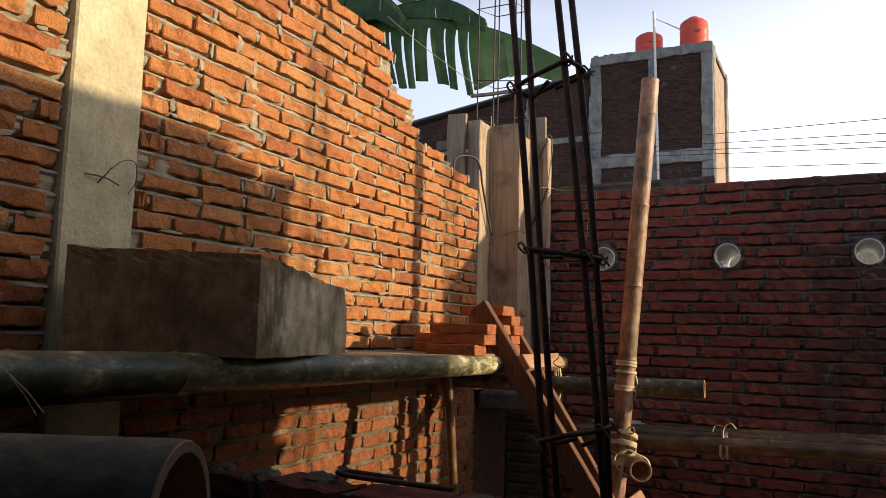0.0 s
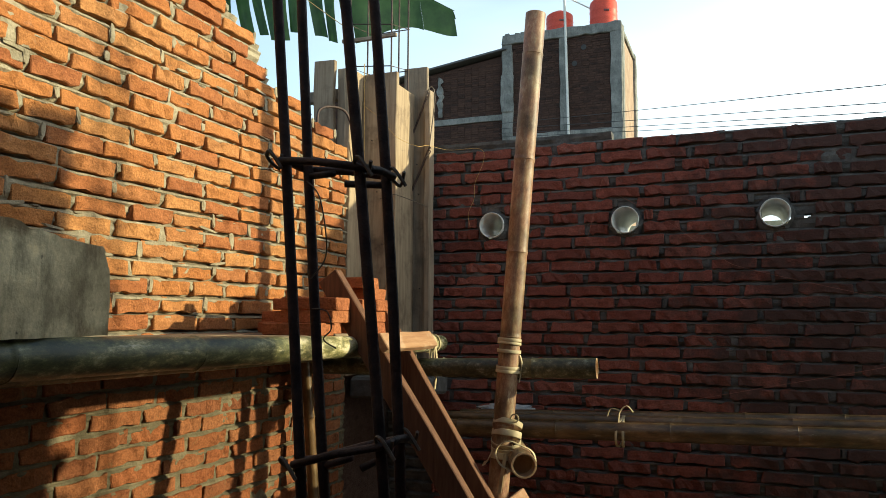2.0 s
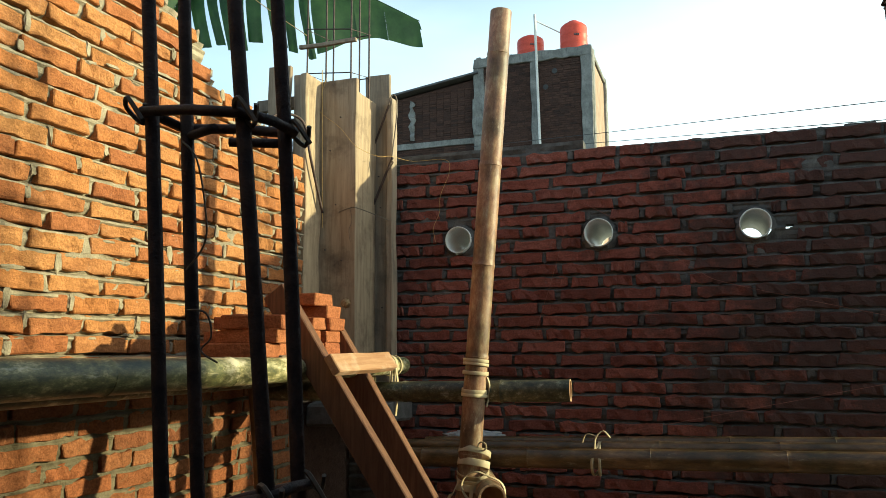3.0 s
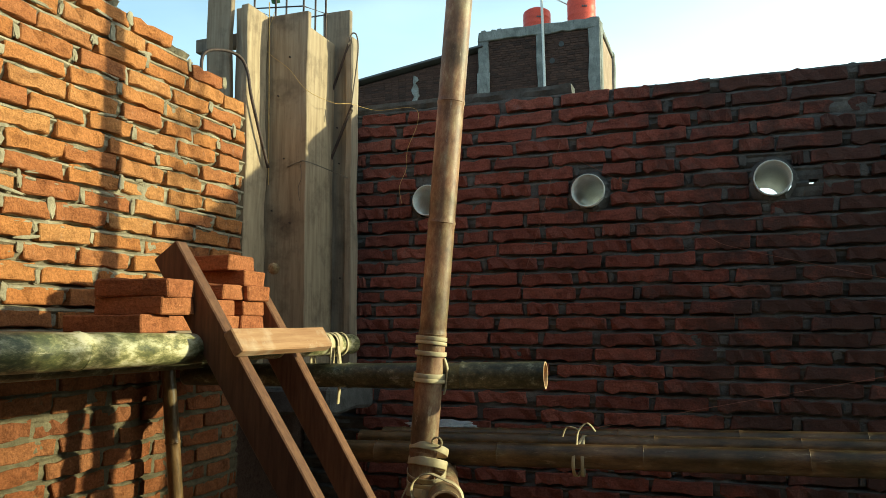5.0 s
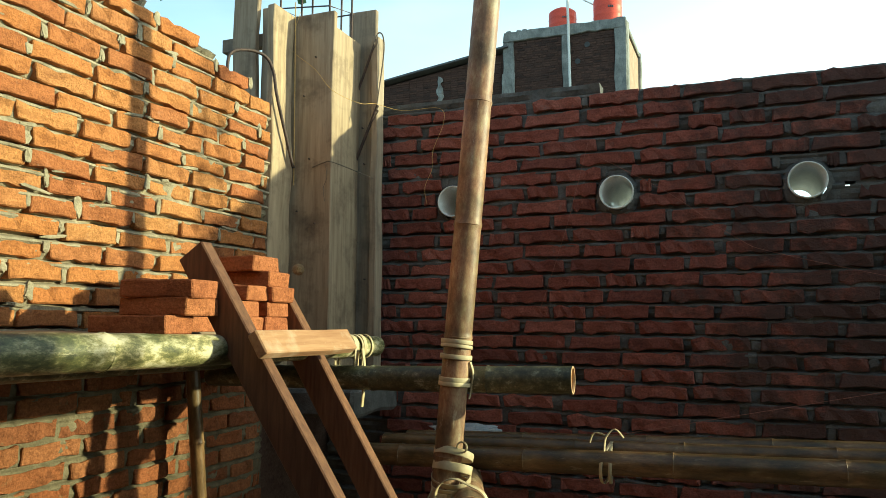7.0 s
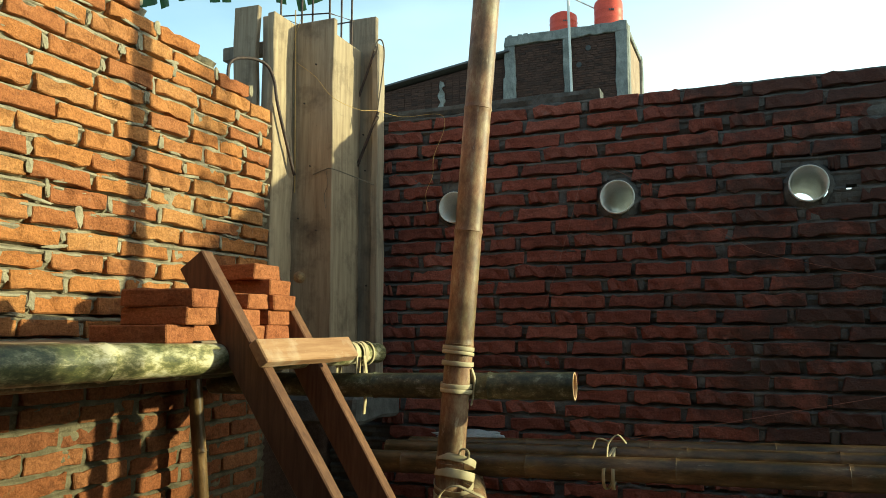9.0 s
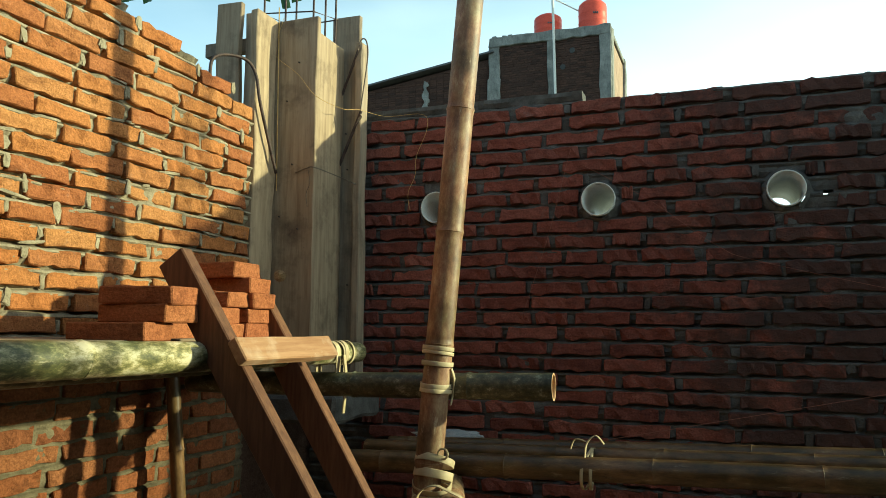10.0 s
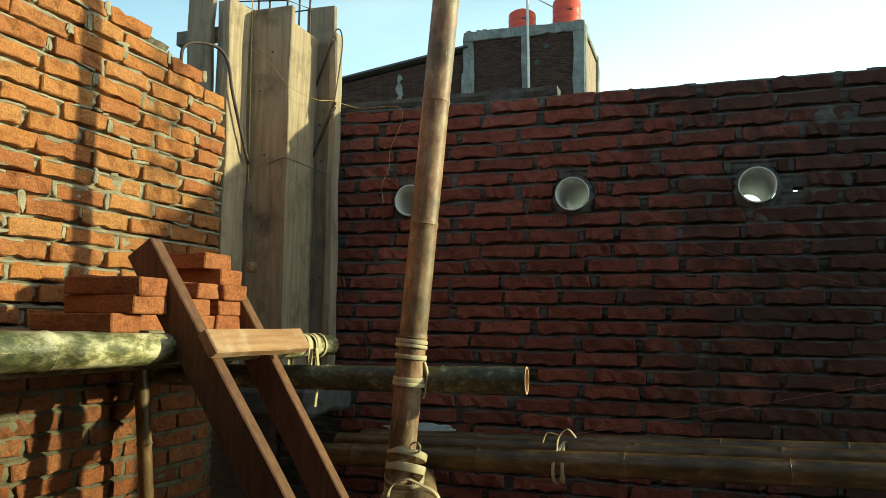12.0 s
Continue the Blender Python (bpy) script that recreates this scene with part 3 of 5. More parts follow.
def top_left(y):
    for lim, z in STEPS:
        if y < lim:
            return z
    return 2.4


def left_at(u, d, z):
    return (-1.546 - d, u, z)


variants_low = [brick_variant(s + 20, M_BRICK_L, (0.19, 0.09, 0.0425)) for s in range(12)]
variants_l = [brick_variant(s, M_BRICK, (0.19, 0.09, 0.0432)) for s in range(12)]
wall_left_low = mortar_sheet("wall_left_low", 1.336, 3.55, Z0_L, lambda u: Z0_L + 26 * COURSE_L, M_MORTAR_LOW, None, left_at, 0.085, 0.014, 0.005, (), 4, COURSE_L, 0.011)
tagged(wall_left_low, "lower brick wall with brown mortar under the scaffold", "wall", kind="structure")
wall_left = mortar_sheet("wall_left", 1.336, 3.55, Z0_L + 26 * COURSE_L, lambda u: top_left(u) - 0.048, M_MORTAR, None, left_at, 0.085, 0.014, 0.006, (), 3, COURSE_L, 0.024)
tagged(wall_left, "sunlit orange brick wall with pale mortar joints and a stepped unfinished top", "wall", kind="structure")
wall_left_near = mortar_sheet("wall_left_near", -2.3, 1.112, Z0_L, lambda u: 2.85, M_MORTAR, None, left_at, 0.085, 0.02, 0.006, (), 5, COURSE_L, 0.022)
tagged(wall_left_near, "orange brick wall with rough pale mortar beside the concrete column", "wall", kind="structure")

# ---- back wall: shaded red brick with pipe sleeves ----
COURSE_B, Z0_B = 0.0565, 0.018
PIPES = [(-0.998, 2.056), (-0.359, 2.055), (0.272, 2.059)]
HOLES = [(x, z, 0.064) for x, z in PIPES] + [(0.398, 2.046, 0.013)]


def top_back(x):
    return 2.485 if x < -0.42 else 2.45 + (0.012 if 0.62 < x < 0.74 else 0)


def back_at(u, d, z):
    return (u, 4.029 + d, z)


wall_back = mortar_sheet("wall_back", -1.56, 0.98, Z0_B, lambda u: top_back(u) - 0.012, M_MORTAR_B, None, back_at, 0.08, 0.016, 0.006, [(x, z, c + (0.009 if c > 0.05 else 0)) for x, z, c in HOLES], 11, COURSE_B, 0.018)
tagged(wall_back, "shaded dark red brick wall with deep grey mortar joints", "wall", kind="structure")

# ---- right wall with a toothed end, partition stub, and the wall behind ----


def right_at(u, d, z):
    return (0.578 + d, u, z)


def top_right(y):
    return 2.855 if y < 0.95 else 2.74 if y < 2.36 else (2.68 if y < 2.5 else 2.62)


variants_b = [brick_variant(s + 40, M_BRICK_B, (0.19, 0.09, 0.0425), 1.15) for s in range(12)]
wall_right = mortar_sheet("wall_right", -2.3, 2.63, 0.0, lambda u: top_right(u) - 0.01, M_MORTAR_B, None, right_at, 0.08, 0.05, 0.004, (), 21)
tagged(wall_right, "red brick wall with a toothed unfinished end", "wall", kind="structure")
# added out of view: blocks open sky that would brighten the back wall's right
wall_return = part("wall_return", box_bm((0.665, 2.30, 0), (3.6, 2.40, 2.70), 0.004), M_MORTAR_B)
tagged(wall_return, "unseen plain wall added to keep sky light off the back wall", "wall", kind="structure")
# added backdrop, met only through the sleeves; it hides the bright horizon
wall_plot = part("wall_plot", box_bm((-6, 9.0, -0.05), (8, 9.15, 2.62), 0.004), M_CONCRETE)
tagged(wall_plot, "plain backdrop wall added to cover bright haze behind the pipe sleeves", "wall", kind="structure")
# added behind the camera; the 5.6 m height cuts sky light on the back wall
wall_rear = part("wall_rear", box_bm((-1.65, -2.42, 0), (0.70, -2.3, 5.6), 0.004), M_MORTAR_B)
tagged(wall_rear, "unseen rear wall, made extra tall to hold back sky light", "wall", kind="structure")


# added out of view: a slab that keeps sky light off the walls
ceiling = part("ceiling", box_bm((-1.65, -2.42, 2.86), (0.70, -0.4, 2.98), 0.006, 10, 0.004, 1), M_MORTAR_B)
tagged(ceiling, "unseen slab added over the rear to hold back sky light", "ceiling", kind="structure")


def part_at(u, d, z):
    return (u, 1.158 + d, z)


wall_partition = mortar_sheet("wall_partition", -1.53, -0.36, 0.0, lambda u: 1.318 + 0.012 * noise.noise(Vector((u * 9, 0, 0))), M_MORTAR_B, None, part_at, 0.084, 0.02, 0.006, (), 31)
tagged(wall_partition, "low half-built brick partition wall with mortar lumps on top", "wall", kind="structure")

# concrete column cast into the left wall
column = tagged(new("concrete_column"), "pale cast concrete column standing in the brick wall", "column")
part("shaft", box_bm((-1.66, 1.115, 0), (-1.527, 1.333, 3.3), 0.006, 24, 0.004, 2), M_CONCRETE, column)
for a, b in (((-1.523, 1.172, 2.004), (-1.515, 1.267, 1.99)), ((-1.522, 1.207, 1.985), (-1.505, 1.232, 2.028))):
    part("tie_wire", tube_bm(curve_pts([a, (Vector(a) + Vector(b)) / 2 + Vector((0.008, 0, 0.004)), b], 5), 0.0022, 6), M_WIRE, column, "rusty wire stub")
part("tie_wire", tube_bm(curve_pts([(-1.525, 1.215, 1.995), (-1.505, 1.260, 2.05), (-1.5, 1.300, 2.055), (-1.51, 1.315, 2.01), (-1.525, 1.305, 1.975)], 6), 0.0014, 5), M_WIRE, column, "rusty wire loop")

# lower concrete column and beam stub in the corner
stub = tagged(new("concrete_beam_stub"), "rough grey concrete beam stub under the formwork", "beam")
part("beam", box_bm((-1.545, 3.58, 1.25), (-1.20, 3.95, 1.345), 0.012, 8, 0.02, 5), M_MORTAR_B, stub)
# added panel closing the corner gap; its dark colour stands for the void's shade
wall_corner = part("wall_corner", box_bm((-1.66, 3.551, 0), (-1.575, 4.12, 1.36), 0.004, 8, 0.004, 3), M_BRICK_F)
tagged(wall_corner, "dark filler panel standing for the black void in the room corner", "wall", kind="structure")

# ---- formwork of the corner column ----
form = tagged(new("column_formwork"), "tall timber board formwork round the unfinished corner column", "formwork")


def board(lo, hi, mat, label, seed, cuts=16, wob=0.006, bevel=0.003):
    return part("board", box_bm(lo, hi, bevel, cuts, wob, seed), mat, form, label)


board((-1.575, 3.552, 1.346), (-1.543, 3.690, 2.772), M_BOARD, "sunlit pale board with a ragged edge", 1, 22, 0.012)
board((-1.578, 3.700, 1.346), (-1.374, 3.724, 2.778), M_BOARD, "wide tan board", 2, 16, 0.004)
board((-1.412, 3.727, 1.346), (-1.383, 3.935, 2.725), M_BOARD, "side board lit at the top", 3, 16, 0.004)
board((-1.448, 3.948, 1.346), (-1.318, 3.972, 2.872), M_BOARD_G, "grey board", 4, 16, 0.004)
board((-1.316, 3.905, 1.346), (-1.287, 3.966, 2.74), M_BOARD_G, "narrow grey edge board", 5, 16, 0.007)
board((-1.768, 3.60, 1.9), (-1.657, 3.624, 2.842), M_BOARD, "weathered board behind the wall", 6, 12, 0.008)
board((-1.654, 3.63, 1.9), (-1.578, 3.652, 2.80), M_BOARD_G, "dark board behind the wall", 11, 8, 0.005)
board((-1.865, 3.656, 2.655), (-1.59, 3.69, 2.71), M_BOARD_G, "short dark batten", 7, 2, 0.003)
part("wire_tie", tube_bm(curve_pts([(-1.45, 3.692, 2.165), (-1.40, 3.688, 2.178), (-1.356, 3.69, 2.176), (-1.30, 3.90, 2.15)], 5), 0.0025, 6), M_WIRE, form)
part("wire_tie", tube_bm(curve_pts([(-1.395, 3.694, 2.172), (-1.385, 3.688, 2.12), (-1.40, 3.69, 2.08), (-1.392, 3.688, 2.03)], 5), 0.0014, 5), M_WIRE, form)
part("brace_rod", tube_bm([(-1.427, 3.932, 2.16), (-1.281, 3.898, 2.446)], 0.006, 8), M_STEEL, form)
part("brace_rod", tube_bm([(-1.40, 3.932, 2.50), (-1.292, 3.898, 2.72)], 0.005, 8), M_STEEL, form)
part("wire_loop", tube_bm(curve_pts([(-1.30, 3.895, 2.70), (-1.285, 3.90, 2.745), (-1.268, 3.91, 2.735), (-1.268, 3.92, 2.66), (-1.285, 3.9, 2.45), (-1.275, 3.89, 2.42), (-1.29, 3.89, 2.40)], 5), 0.003, 6), M_WIRE, form)
for q, (x, z) in enumerate([(-1.50, 2.45), (-1.47, 2.2), (-1.52, 2.0), (-1.44, 1.95), (-1.55, 1.8), (-1.45, 2.6)]):
    part("nail", tube_bm([(x, 3.702, z), (x, 3.694, z)], 0.003, 6), M_STEEL, form)
for q, (x, z) in enumerate([(-1.40, 2.37), (-1.37, 2.37), (-1.36, 2.22), (-1.39, 1.9), (-1.35, 1.75)]):
    part("nail", tube_bm([(x, 3.943, z), (x, 3.934, z)], 0.003, 6), M_STEEL, form)

# bent grey bar hooked over the wall end
hookbar = tagged(new("bent_bar"), "bent grey steel bar hooked over the wall end", "steel bar")
part("bar", tube_bm(curve_pts([(-1.60, 3.36, 2.43), (-1.60, 3.37, 2.52), (-1.575, 3.43, 2.553), (-1.545, 3.50, 2.55), (-1.53, 3.535, 2.50), (-1.525, 3.56, 2.40), (-1.515, 3.66, 2.16)], 6), 0.006, 8), M_STEEL, hookbar, smooth=True)

# starter bars of the corner column
starter = tagged(new("starter_bars"), "thin vertical starter bars above the formwork", "rebar")
for x, y in ((-1.67, 3.77), (-1.60, 3.90), (-1.575, 3.78), (-1.46, 3.90), (-1.445, 3.78), (-1.40, 3.88)):
    part("bar", tube_bm([(x, y, 1.3), (x + 0.008, y, 4.4)], 0.0042, 7), M_STEEL, starter, smooth=True)
for z, tl in ((2.845, 0.01), (3.06, 0.015), (3.5, 0.0)):
    part("stirrup", tube_bm([(-1.675, 3.765, z + tl), (-1.44, 3.775, z - tl), (-1.40, 3.905, z), (-1.61, 3.905, z)], 0.003, 6, True), M_STEEL, starter)
part("wooden_stick", box_bm((-1.70, 3.745, 2.972), (-1.40, 3.764, 2.990), 0.002, 4, 0.005, 3), M_BOARD_G, starter)

# strings
twine = tagged(new("twine"), "thin pale twine from the starter bars up to the banana plant", "string")
part("line", tube_bm(curve_pts([(-1.665, 3.757, 3.04), (-2.3, 4.2, 3.55), (-3.2, 4.75, 4.33)], 6), 0.0022, 5), M_STRING, twine)
plumb = tagged(new("plumb_string"), "yellow string hanging down the formwork board", "string")
part("line", tube_bm([(-1.541, 3.688, 2.83), (-1.531, 3.690, 2.10)], 0.0022, 5), M_STRING, plumb)
loose = tagged(new("loose_string"), "loose pale string draped over formwork and wall", "string")
part("line", tube_bm(curve_pts([(-1.522, 3.695, 2.79), (-1.555, 3.690, 2.68), (-1.547, 3.69, 2.63), (-1.45, 3.692, 2.55), (-1.368, 3.69, 2.456), (-1.31, 3.80, 2.43), (-1.287, 3.89, 2.45),
                                (-1.22, 4.0, 2.445), (-1.06, 4.005, 2.44), (-1.04, 4.008, 2.38), (-1.085, 4.008, 2.27), (-1.09, 4.008, 2.192), (-1.12, 4.008, 2.12), (-1.11, 4.008, 2.05)], 6), 0.0010, 5), M_STRING, loose)
threads = tagged(new("hanging_thread"), "thin red thread hanging on the brick wall", "string")
part("line", tube_bm(curve_pts([(-0.46, 4.008, 2.25), (-0.472, 4.006, 2.204), (-0.538, 4.006, 1.956), (-0.626, 4.006, 1.688), (-0.648, 4.006, 1.626), (-0.627, 4.004, 1.605), (-0.62, 4.005, 1.63)], 6), 0.0008, 4), M_THREAD, threads)
thread2 = tagged(new("mason_line"), "thin red mason's line along the brick wall", "string")
part("line", tube_bm(curve_pts([(-0.42, 4.012, 2.19), (-0.174, 4.006, 2.04), (0.041, 4.006, 1.875), (0.211, 4.006, 1.805), (0.95, 4.006, 1.62)], 6), 0.0008, 4), M_THREAD, thread2)
thread3 = tagged(new("mason_line"), "thin red mason's line from the bamboo to the wall", "string")
part("line", tube_bm([(-0.35, 3.60, 1.232), (0.98, 3.80, 1.50)], 0.0008, 4), M_THREAD, thread3)

# ---- pipe sleeves ----


def pipe_sleeve(x, z):
    ob = tagged(new("pipe_sleeve"), "white plastic pipe sleeve through the brick wall", "pipe", "pipe sleeves in the wall")
    ob.location = (x, 4.0, z)
    bm = bmesh.new()
    n = 32
    prof = [(0.0575, 0.56), (0.0615, 0.56), (0.0625, 0.0), (0.060, -0.002), (0.0575, 0.0)]
    loops = [[bm.verts.new((math.cos(k * math.tau / n) * r, y, math.sin(k * math.tau / n) * r)) for k in range(n)] for r, y in prof]
    for i in range(len(loops)):
        a, c = loops[i], loops[(i + 1) % len(loops)]
        for k in range(n):
            bm.faces.new((a[k], a[(k + 1) % n], c[(k + 1) % n], c[k]))
    part("pipe", bm, M_PVC, ob, smooth=True)
    # mortar packed round the sleeve
    bm = bmesh.new()
    loops = []
    for r, y in ((0.0628, 0.008), (0.068, 0.016), (0.076, 0.028), (0.083, 0.038)):
        loops.append([bm.verts.new((math.cos(k * math.tau / n) * r * (1 + 0.1 * noise.noise(Vector((k * 0.9, x * 7, r * 40)))), y, math.sin(k * math.tau / n) * r * (1 + 0.13 * noise.noise(Vector((k * 0.7, x * 9, r * 30)))) - 0.004)) for k in range(n)])
    for a, c in zip(loops, loops[1:]):
        for k in range(n):
            bm.faces.new((a[k], a[(k + 1) % n], c[(k + 1) % n], c[k]))
    part("mortar_collar", bm, M_MORTAR_B, ob, "rough grey mortar collar")
    return ob


for px_, pz_ in PIPES:
    pipe_sleeve(px_, pz_)


# ---- rebar cages ----
def wire_knots(p, parent):
    part("wire_knot", tube_bm(curve_pts([p + Vector((0.009, 0, 0.006)), p + Vector((0, 0.010, -0.008)), p + Vector((-0.010, 0, 0.004)), p + Vector((0, -0.010, 0.009)), p + Vector((0.016, -0.01, -0.012))], 4), 0.0022, 5), M_WIRE, parent)


def cage(name, bars, z0, z1, rings, label, r=0.0062):
    """Four bars (x, y, lean x, lean y, bow) given at z = 1.77, front left first and round; rings are (z left, z right)."""
    ob = tagged(new(name), label, "rebar cage")

    def bar_at(b, z):
        h = z - 1.77
        return Vector((b[0] + b[2] * h + b[4] * h * h, b[1] + b[3] * h, z))
    for b in bars:
        part("bar", tube_bm([bar_at(b, z0 + (z1 - z0) * k / 12) for k in range(13)], r, 10), M_STEEL, ob, smooth=True)
    for za, zb in rings:
        corner = [bar_at(b, z) for b, z in zip(bars, (za, zb, zb, za))]
        mid = sum(corner, Vector()) / 4
        out = [c + Vector((math.copysign(r + 0.003, c.x - mid.x), math.copysign(r + 0.003, c.y - mid.y), 0)) for c in corner]
        loop = []
        for i, c in enumerate(out):
            d = out[(i + 1) % 4]
            a = out[i - 1]
            loop += [c + (a - c).normalized() * 0.008, c + (d - c).normalized() * 0.008, (c + d) / 2 + Vector((0, 0, 0.002))]
        hoop = part("stirrup", tube_bm(loop, 0.0045, 8, True), M_STEEL, ob, smooth=True)
        part("stirrup_tail", tube_bm([out[2] + Vector((-0.004, -0.006, -0.010)), mid + Vector((0.012, 0.004, -0.018))], 0.0042, 7), M_STEEL, ob, smooth=True)
        part("stirrup_tail", tube_bm([out[3] + Vector((0.004, -0.004, -0.010)), out[3].lerp(out[1], 0.52) + Vector((0, 0, -0.006))], 0.0042, 7), M_STEEL, ob, smooth=True)
        for c in (out[0], out[2], out[1]):
            wire_knots(c, hoop)
    return ob


def square_cage(x, y, h, z0, z1, lean, rings, label):
    return cage("rebar_cage", [(x + a * h, y + b * h, lean, 0, 0) for a, b in ((-1, -1), (1, -1), (1, 1), (-1, 1))], z0, z1, rings, label)


main_cage = cage("rebar_cage", [(-0.357, 1.2205, -0.084, 0.002, -0.015), (-0.2537, 1.202, -0.093, -0.020, -0.014), (-0.246, 1.253, -0.077, 0.001, -0.042), (-0.3525, 1.2614, -0.082, 0.016, 0.017)],
                 1.31, 3.2, ((1.443, 1.474), (1.785, 1.765), (2.088, 2.118), (2.41, 2.43), (2.73, 2.75)), "black rebar column cage rising from the partition wall")
for pts in ([(-0.345, 1.245, 1.765), (-0.325, 1.24, 1.745), (-0.318, 1.245, 1.70), (-0.322, 1.25, 1.672), (-0.34, 1.25, 1.650)], [(-0.338, 1.25, 1.615), (-0.318, 1.25, 1.612), (-0.312, 1.25, 1.592), (-0.322, 1.25, 1.580), (-0.305, 1.25, 1.570)]):
    part("loose_wire", tube_bm(curve_pts(pts, 6), 0.0009, 5), M_WIRE, main_cage, "thin wire hanging in the cage")
square_cage(0.622, 2.87, 0.042, 0.0, 3.4, -0.02, [(z, z + 0.01) for z in (1.5, 1.9, 2.2, 2.47, 2.8, 3.1)], "rebar column cage at the toothed wall end")
square_cage(0.90, 4.07, 0.047, 2.2, 3.6, 0.0, [(z, z) for z in (2.5, 2.66, 2.82, 3.0)], "rebar column cage above the back wall")

# ---- scaffold ----
bamboo((-1.04, -1.6, 1.59), (-1.035, 3.42, 1.502), 0.050, 0.0315, M_BAMBOO_GREEN, "thick green mottled bamboo scaffold rail", 0.44, 3, 24, 0.16, 0.006)
bamboo((-1.43, -1.6, 1.50), (-1.43, 3.45, 1.465), 0.036, 0.034, M_BAMBOO_DARK, "dark mossy bamboo under the scaffold planks", 0.4, 5)
bamboo((-1.50, 3.20, 1.412), (-0.368, 3.275, 1.425), 0.034, 0.038, M_BAMBOO_DARK, "dark mossy bamboo cross pole with a sawn end", 0.36, 9, 20, 0.55, 0.003)
post = bamboo((-0.803, 3.19, 0.0), (-0.571, 3.225, 2.76), 0.038, 0.0375, M_BAMBOO_POST, "tall leaning reddish bamboo post", 0.36, 4, 22, 0.62, 0.002)
cross = bamboo((-0.581, 3.055, 1.104), (-0.93, 4.00, 1.070), 0.044, 0.040, M_BAMBOO_POST, "short bamboo bearer lashed to the post", 0.3, 8, 22, 0.7, 0.002)
bamboo((-1.12, 3.54, 1.143), (1.5, 3.57, 1.206), 0.035, 0.036, M_BAMBOO_OLD, "long thick old bamboo lying along the back wall", 0.42, 12, 22, 0.3, 0.006)
bamboo((-1.10, 3.635, 1.171), (1.5, 3.66, 1.242), 0.030, 0.030, M_BAMBOO_OLD, "thinner old bamboo lying along the back wall", 0.38, 15, 18, 0.6, 0.006)
bamboo((-1.05, 3.72, 1.172), (1.5, 3.74, 1.244), 0.030, 0.030, M_BAMBOO_OLD, "thinner old bamboo lying along the back wall", 0.38, 18, 18, 0.2, 0.006)
bamboo((-1.40, 3.20, 0.0), (-1.455, 3.06, 1.435), 0.023, 0.021, M_BAMBOO_OLD, "slim wooden prop leaning under the scaffold", 0.5, 21, 14, 0.5, 0.008)
bamboo((-1.56, -0.442, 1.521), (-0.164, 0.220, 1.525), 0.047, 0.045, M_BAMBOO_NEAR, "cut grey-green bamboo pole close to the entrance", 0.36, 25, 24, 0.4, 0.002)

for k, (y0, y1, x0, x1) in enumerate([(-1.5, 1.2, -1.5, -1.30), (-1.5, 1.25, -1.29, -1.095), (1.22, 3.3, -1.5, -1.29), (1.27, 3.25, -1.28, -1.092)]):
    pl = tagged(new("scaffold_plank"), "worn dark scaffold plank on the bamboo rails", "plank", "scaffold planks")
    part("plank", box_bm((x0, y0, 1.528), (x1, y1, 1.552), 0.003, 10, 0.003, k), M_PLANK, pl)

# dry straws caught under the rail
straw = tagged(new("dry_straw"), "pair of thin dry straws hanging from the scaffold rail", "straw")
for a, b in (((-0.992, 0.662, 1.555), (-0.990, 0.717, 1.484)), ((-0.991, 0.668, 1.550), (-0.986, 0.726, 1.488))):
    part("stalk", tube_bm([a, Vector(a).lerp(Vector(b), 0.5) + Vector((0.003, 0.002, 0)), b], 0.0012, 5), M_TIE, straw)

# ties
tie = tagged(new("post_lashing"), "pale split-bamboo lashing round the post", "lashing")


def post_at(z):
    return Vector((-0.803 + 0.232 * z / 2.76, 3.19 + 0.035 * z / 2.76, z))


for z, tl, wd in ((1.525, 0.05, 0.012), (1.512, 0.1, 0.010), (1.484, 0.02, 0.013), (1.424, -0.04, 0.014), (1.410, 0.03, 0.012)):
    band(post_at(z), (0.085, 0.01, 1), 0.040, wd, tie, "strap", z * 30, ((0, 1, 0), 0.075) if z < 1.45 else None, tl)
part("strap_end", ribbon_bm(curve_pts([post_at(1.47) + Vector((0.042, 0.0, 0)), post_at(1.44) + Vector((0.050, 0.01, 0)), post_at(1.40) + Vector((0.046, 0.02, 0)), post_at(1.37) + Vector((0.042, 0.02, 0))], 4), 0.012, 0.004, (0, 1, 0.2), False), M_TIE, tie)
knot = tagged(new("knot_lashing"), "pale split-bamboo knot tying the bearer to the post", "lashing")
for z, tl, wd in ((1.222, 0.42, 0.020), (1.185, 0.30, 0.024), (1.160, -0.55, 0.020), (1.135, -0.30, 0.022), (1.105, 0.12, 0.024)):
    band(post_at(z) + Vector((0.006, 0.0, 0)), (0.085, 0.01, 1), 0.040, wd, knot, "strap", z * 50, ((1, 0.2, -0.3), 0.022), tl)
band((-0.611, 3.14, 1.102), (-0.35, 1, 0), 0.046, 0.020, knot, "strap", 4, ((-1, 0, 0.4), 0.05), 0.3)
part("strap_end", ribbon_bm(curve_pts([post_at(1.13) + Vector((-0.02, -0.044, 0)), post_at(1.09) + Vector((-0.035, -0.05, 0)), post_at(1.08) + Vector((-0.05, -0.045, 0))], 4), 0.02, 0.004, (0.5, 0, 1), False), M_TIE, knot)
part("strap_end", ribbon_bm(curve_pts([post_at(1.12) + Vector((0.03, -0.04, 0)), post_at(1.05) + Vector((0.025, -0.045, 0)), post_at(0.98) + Vector((0.02, -0.045, 0))], 4), 0.014, 0.004, (1, 0, 0), False), M_TIE, knot)
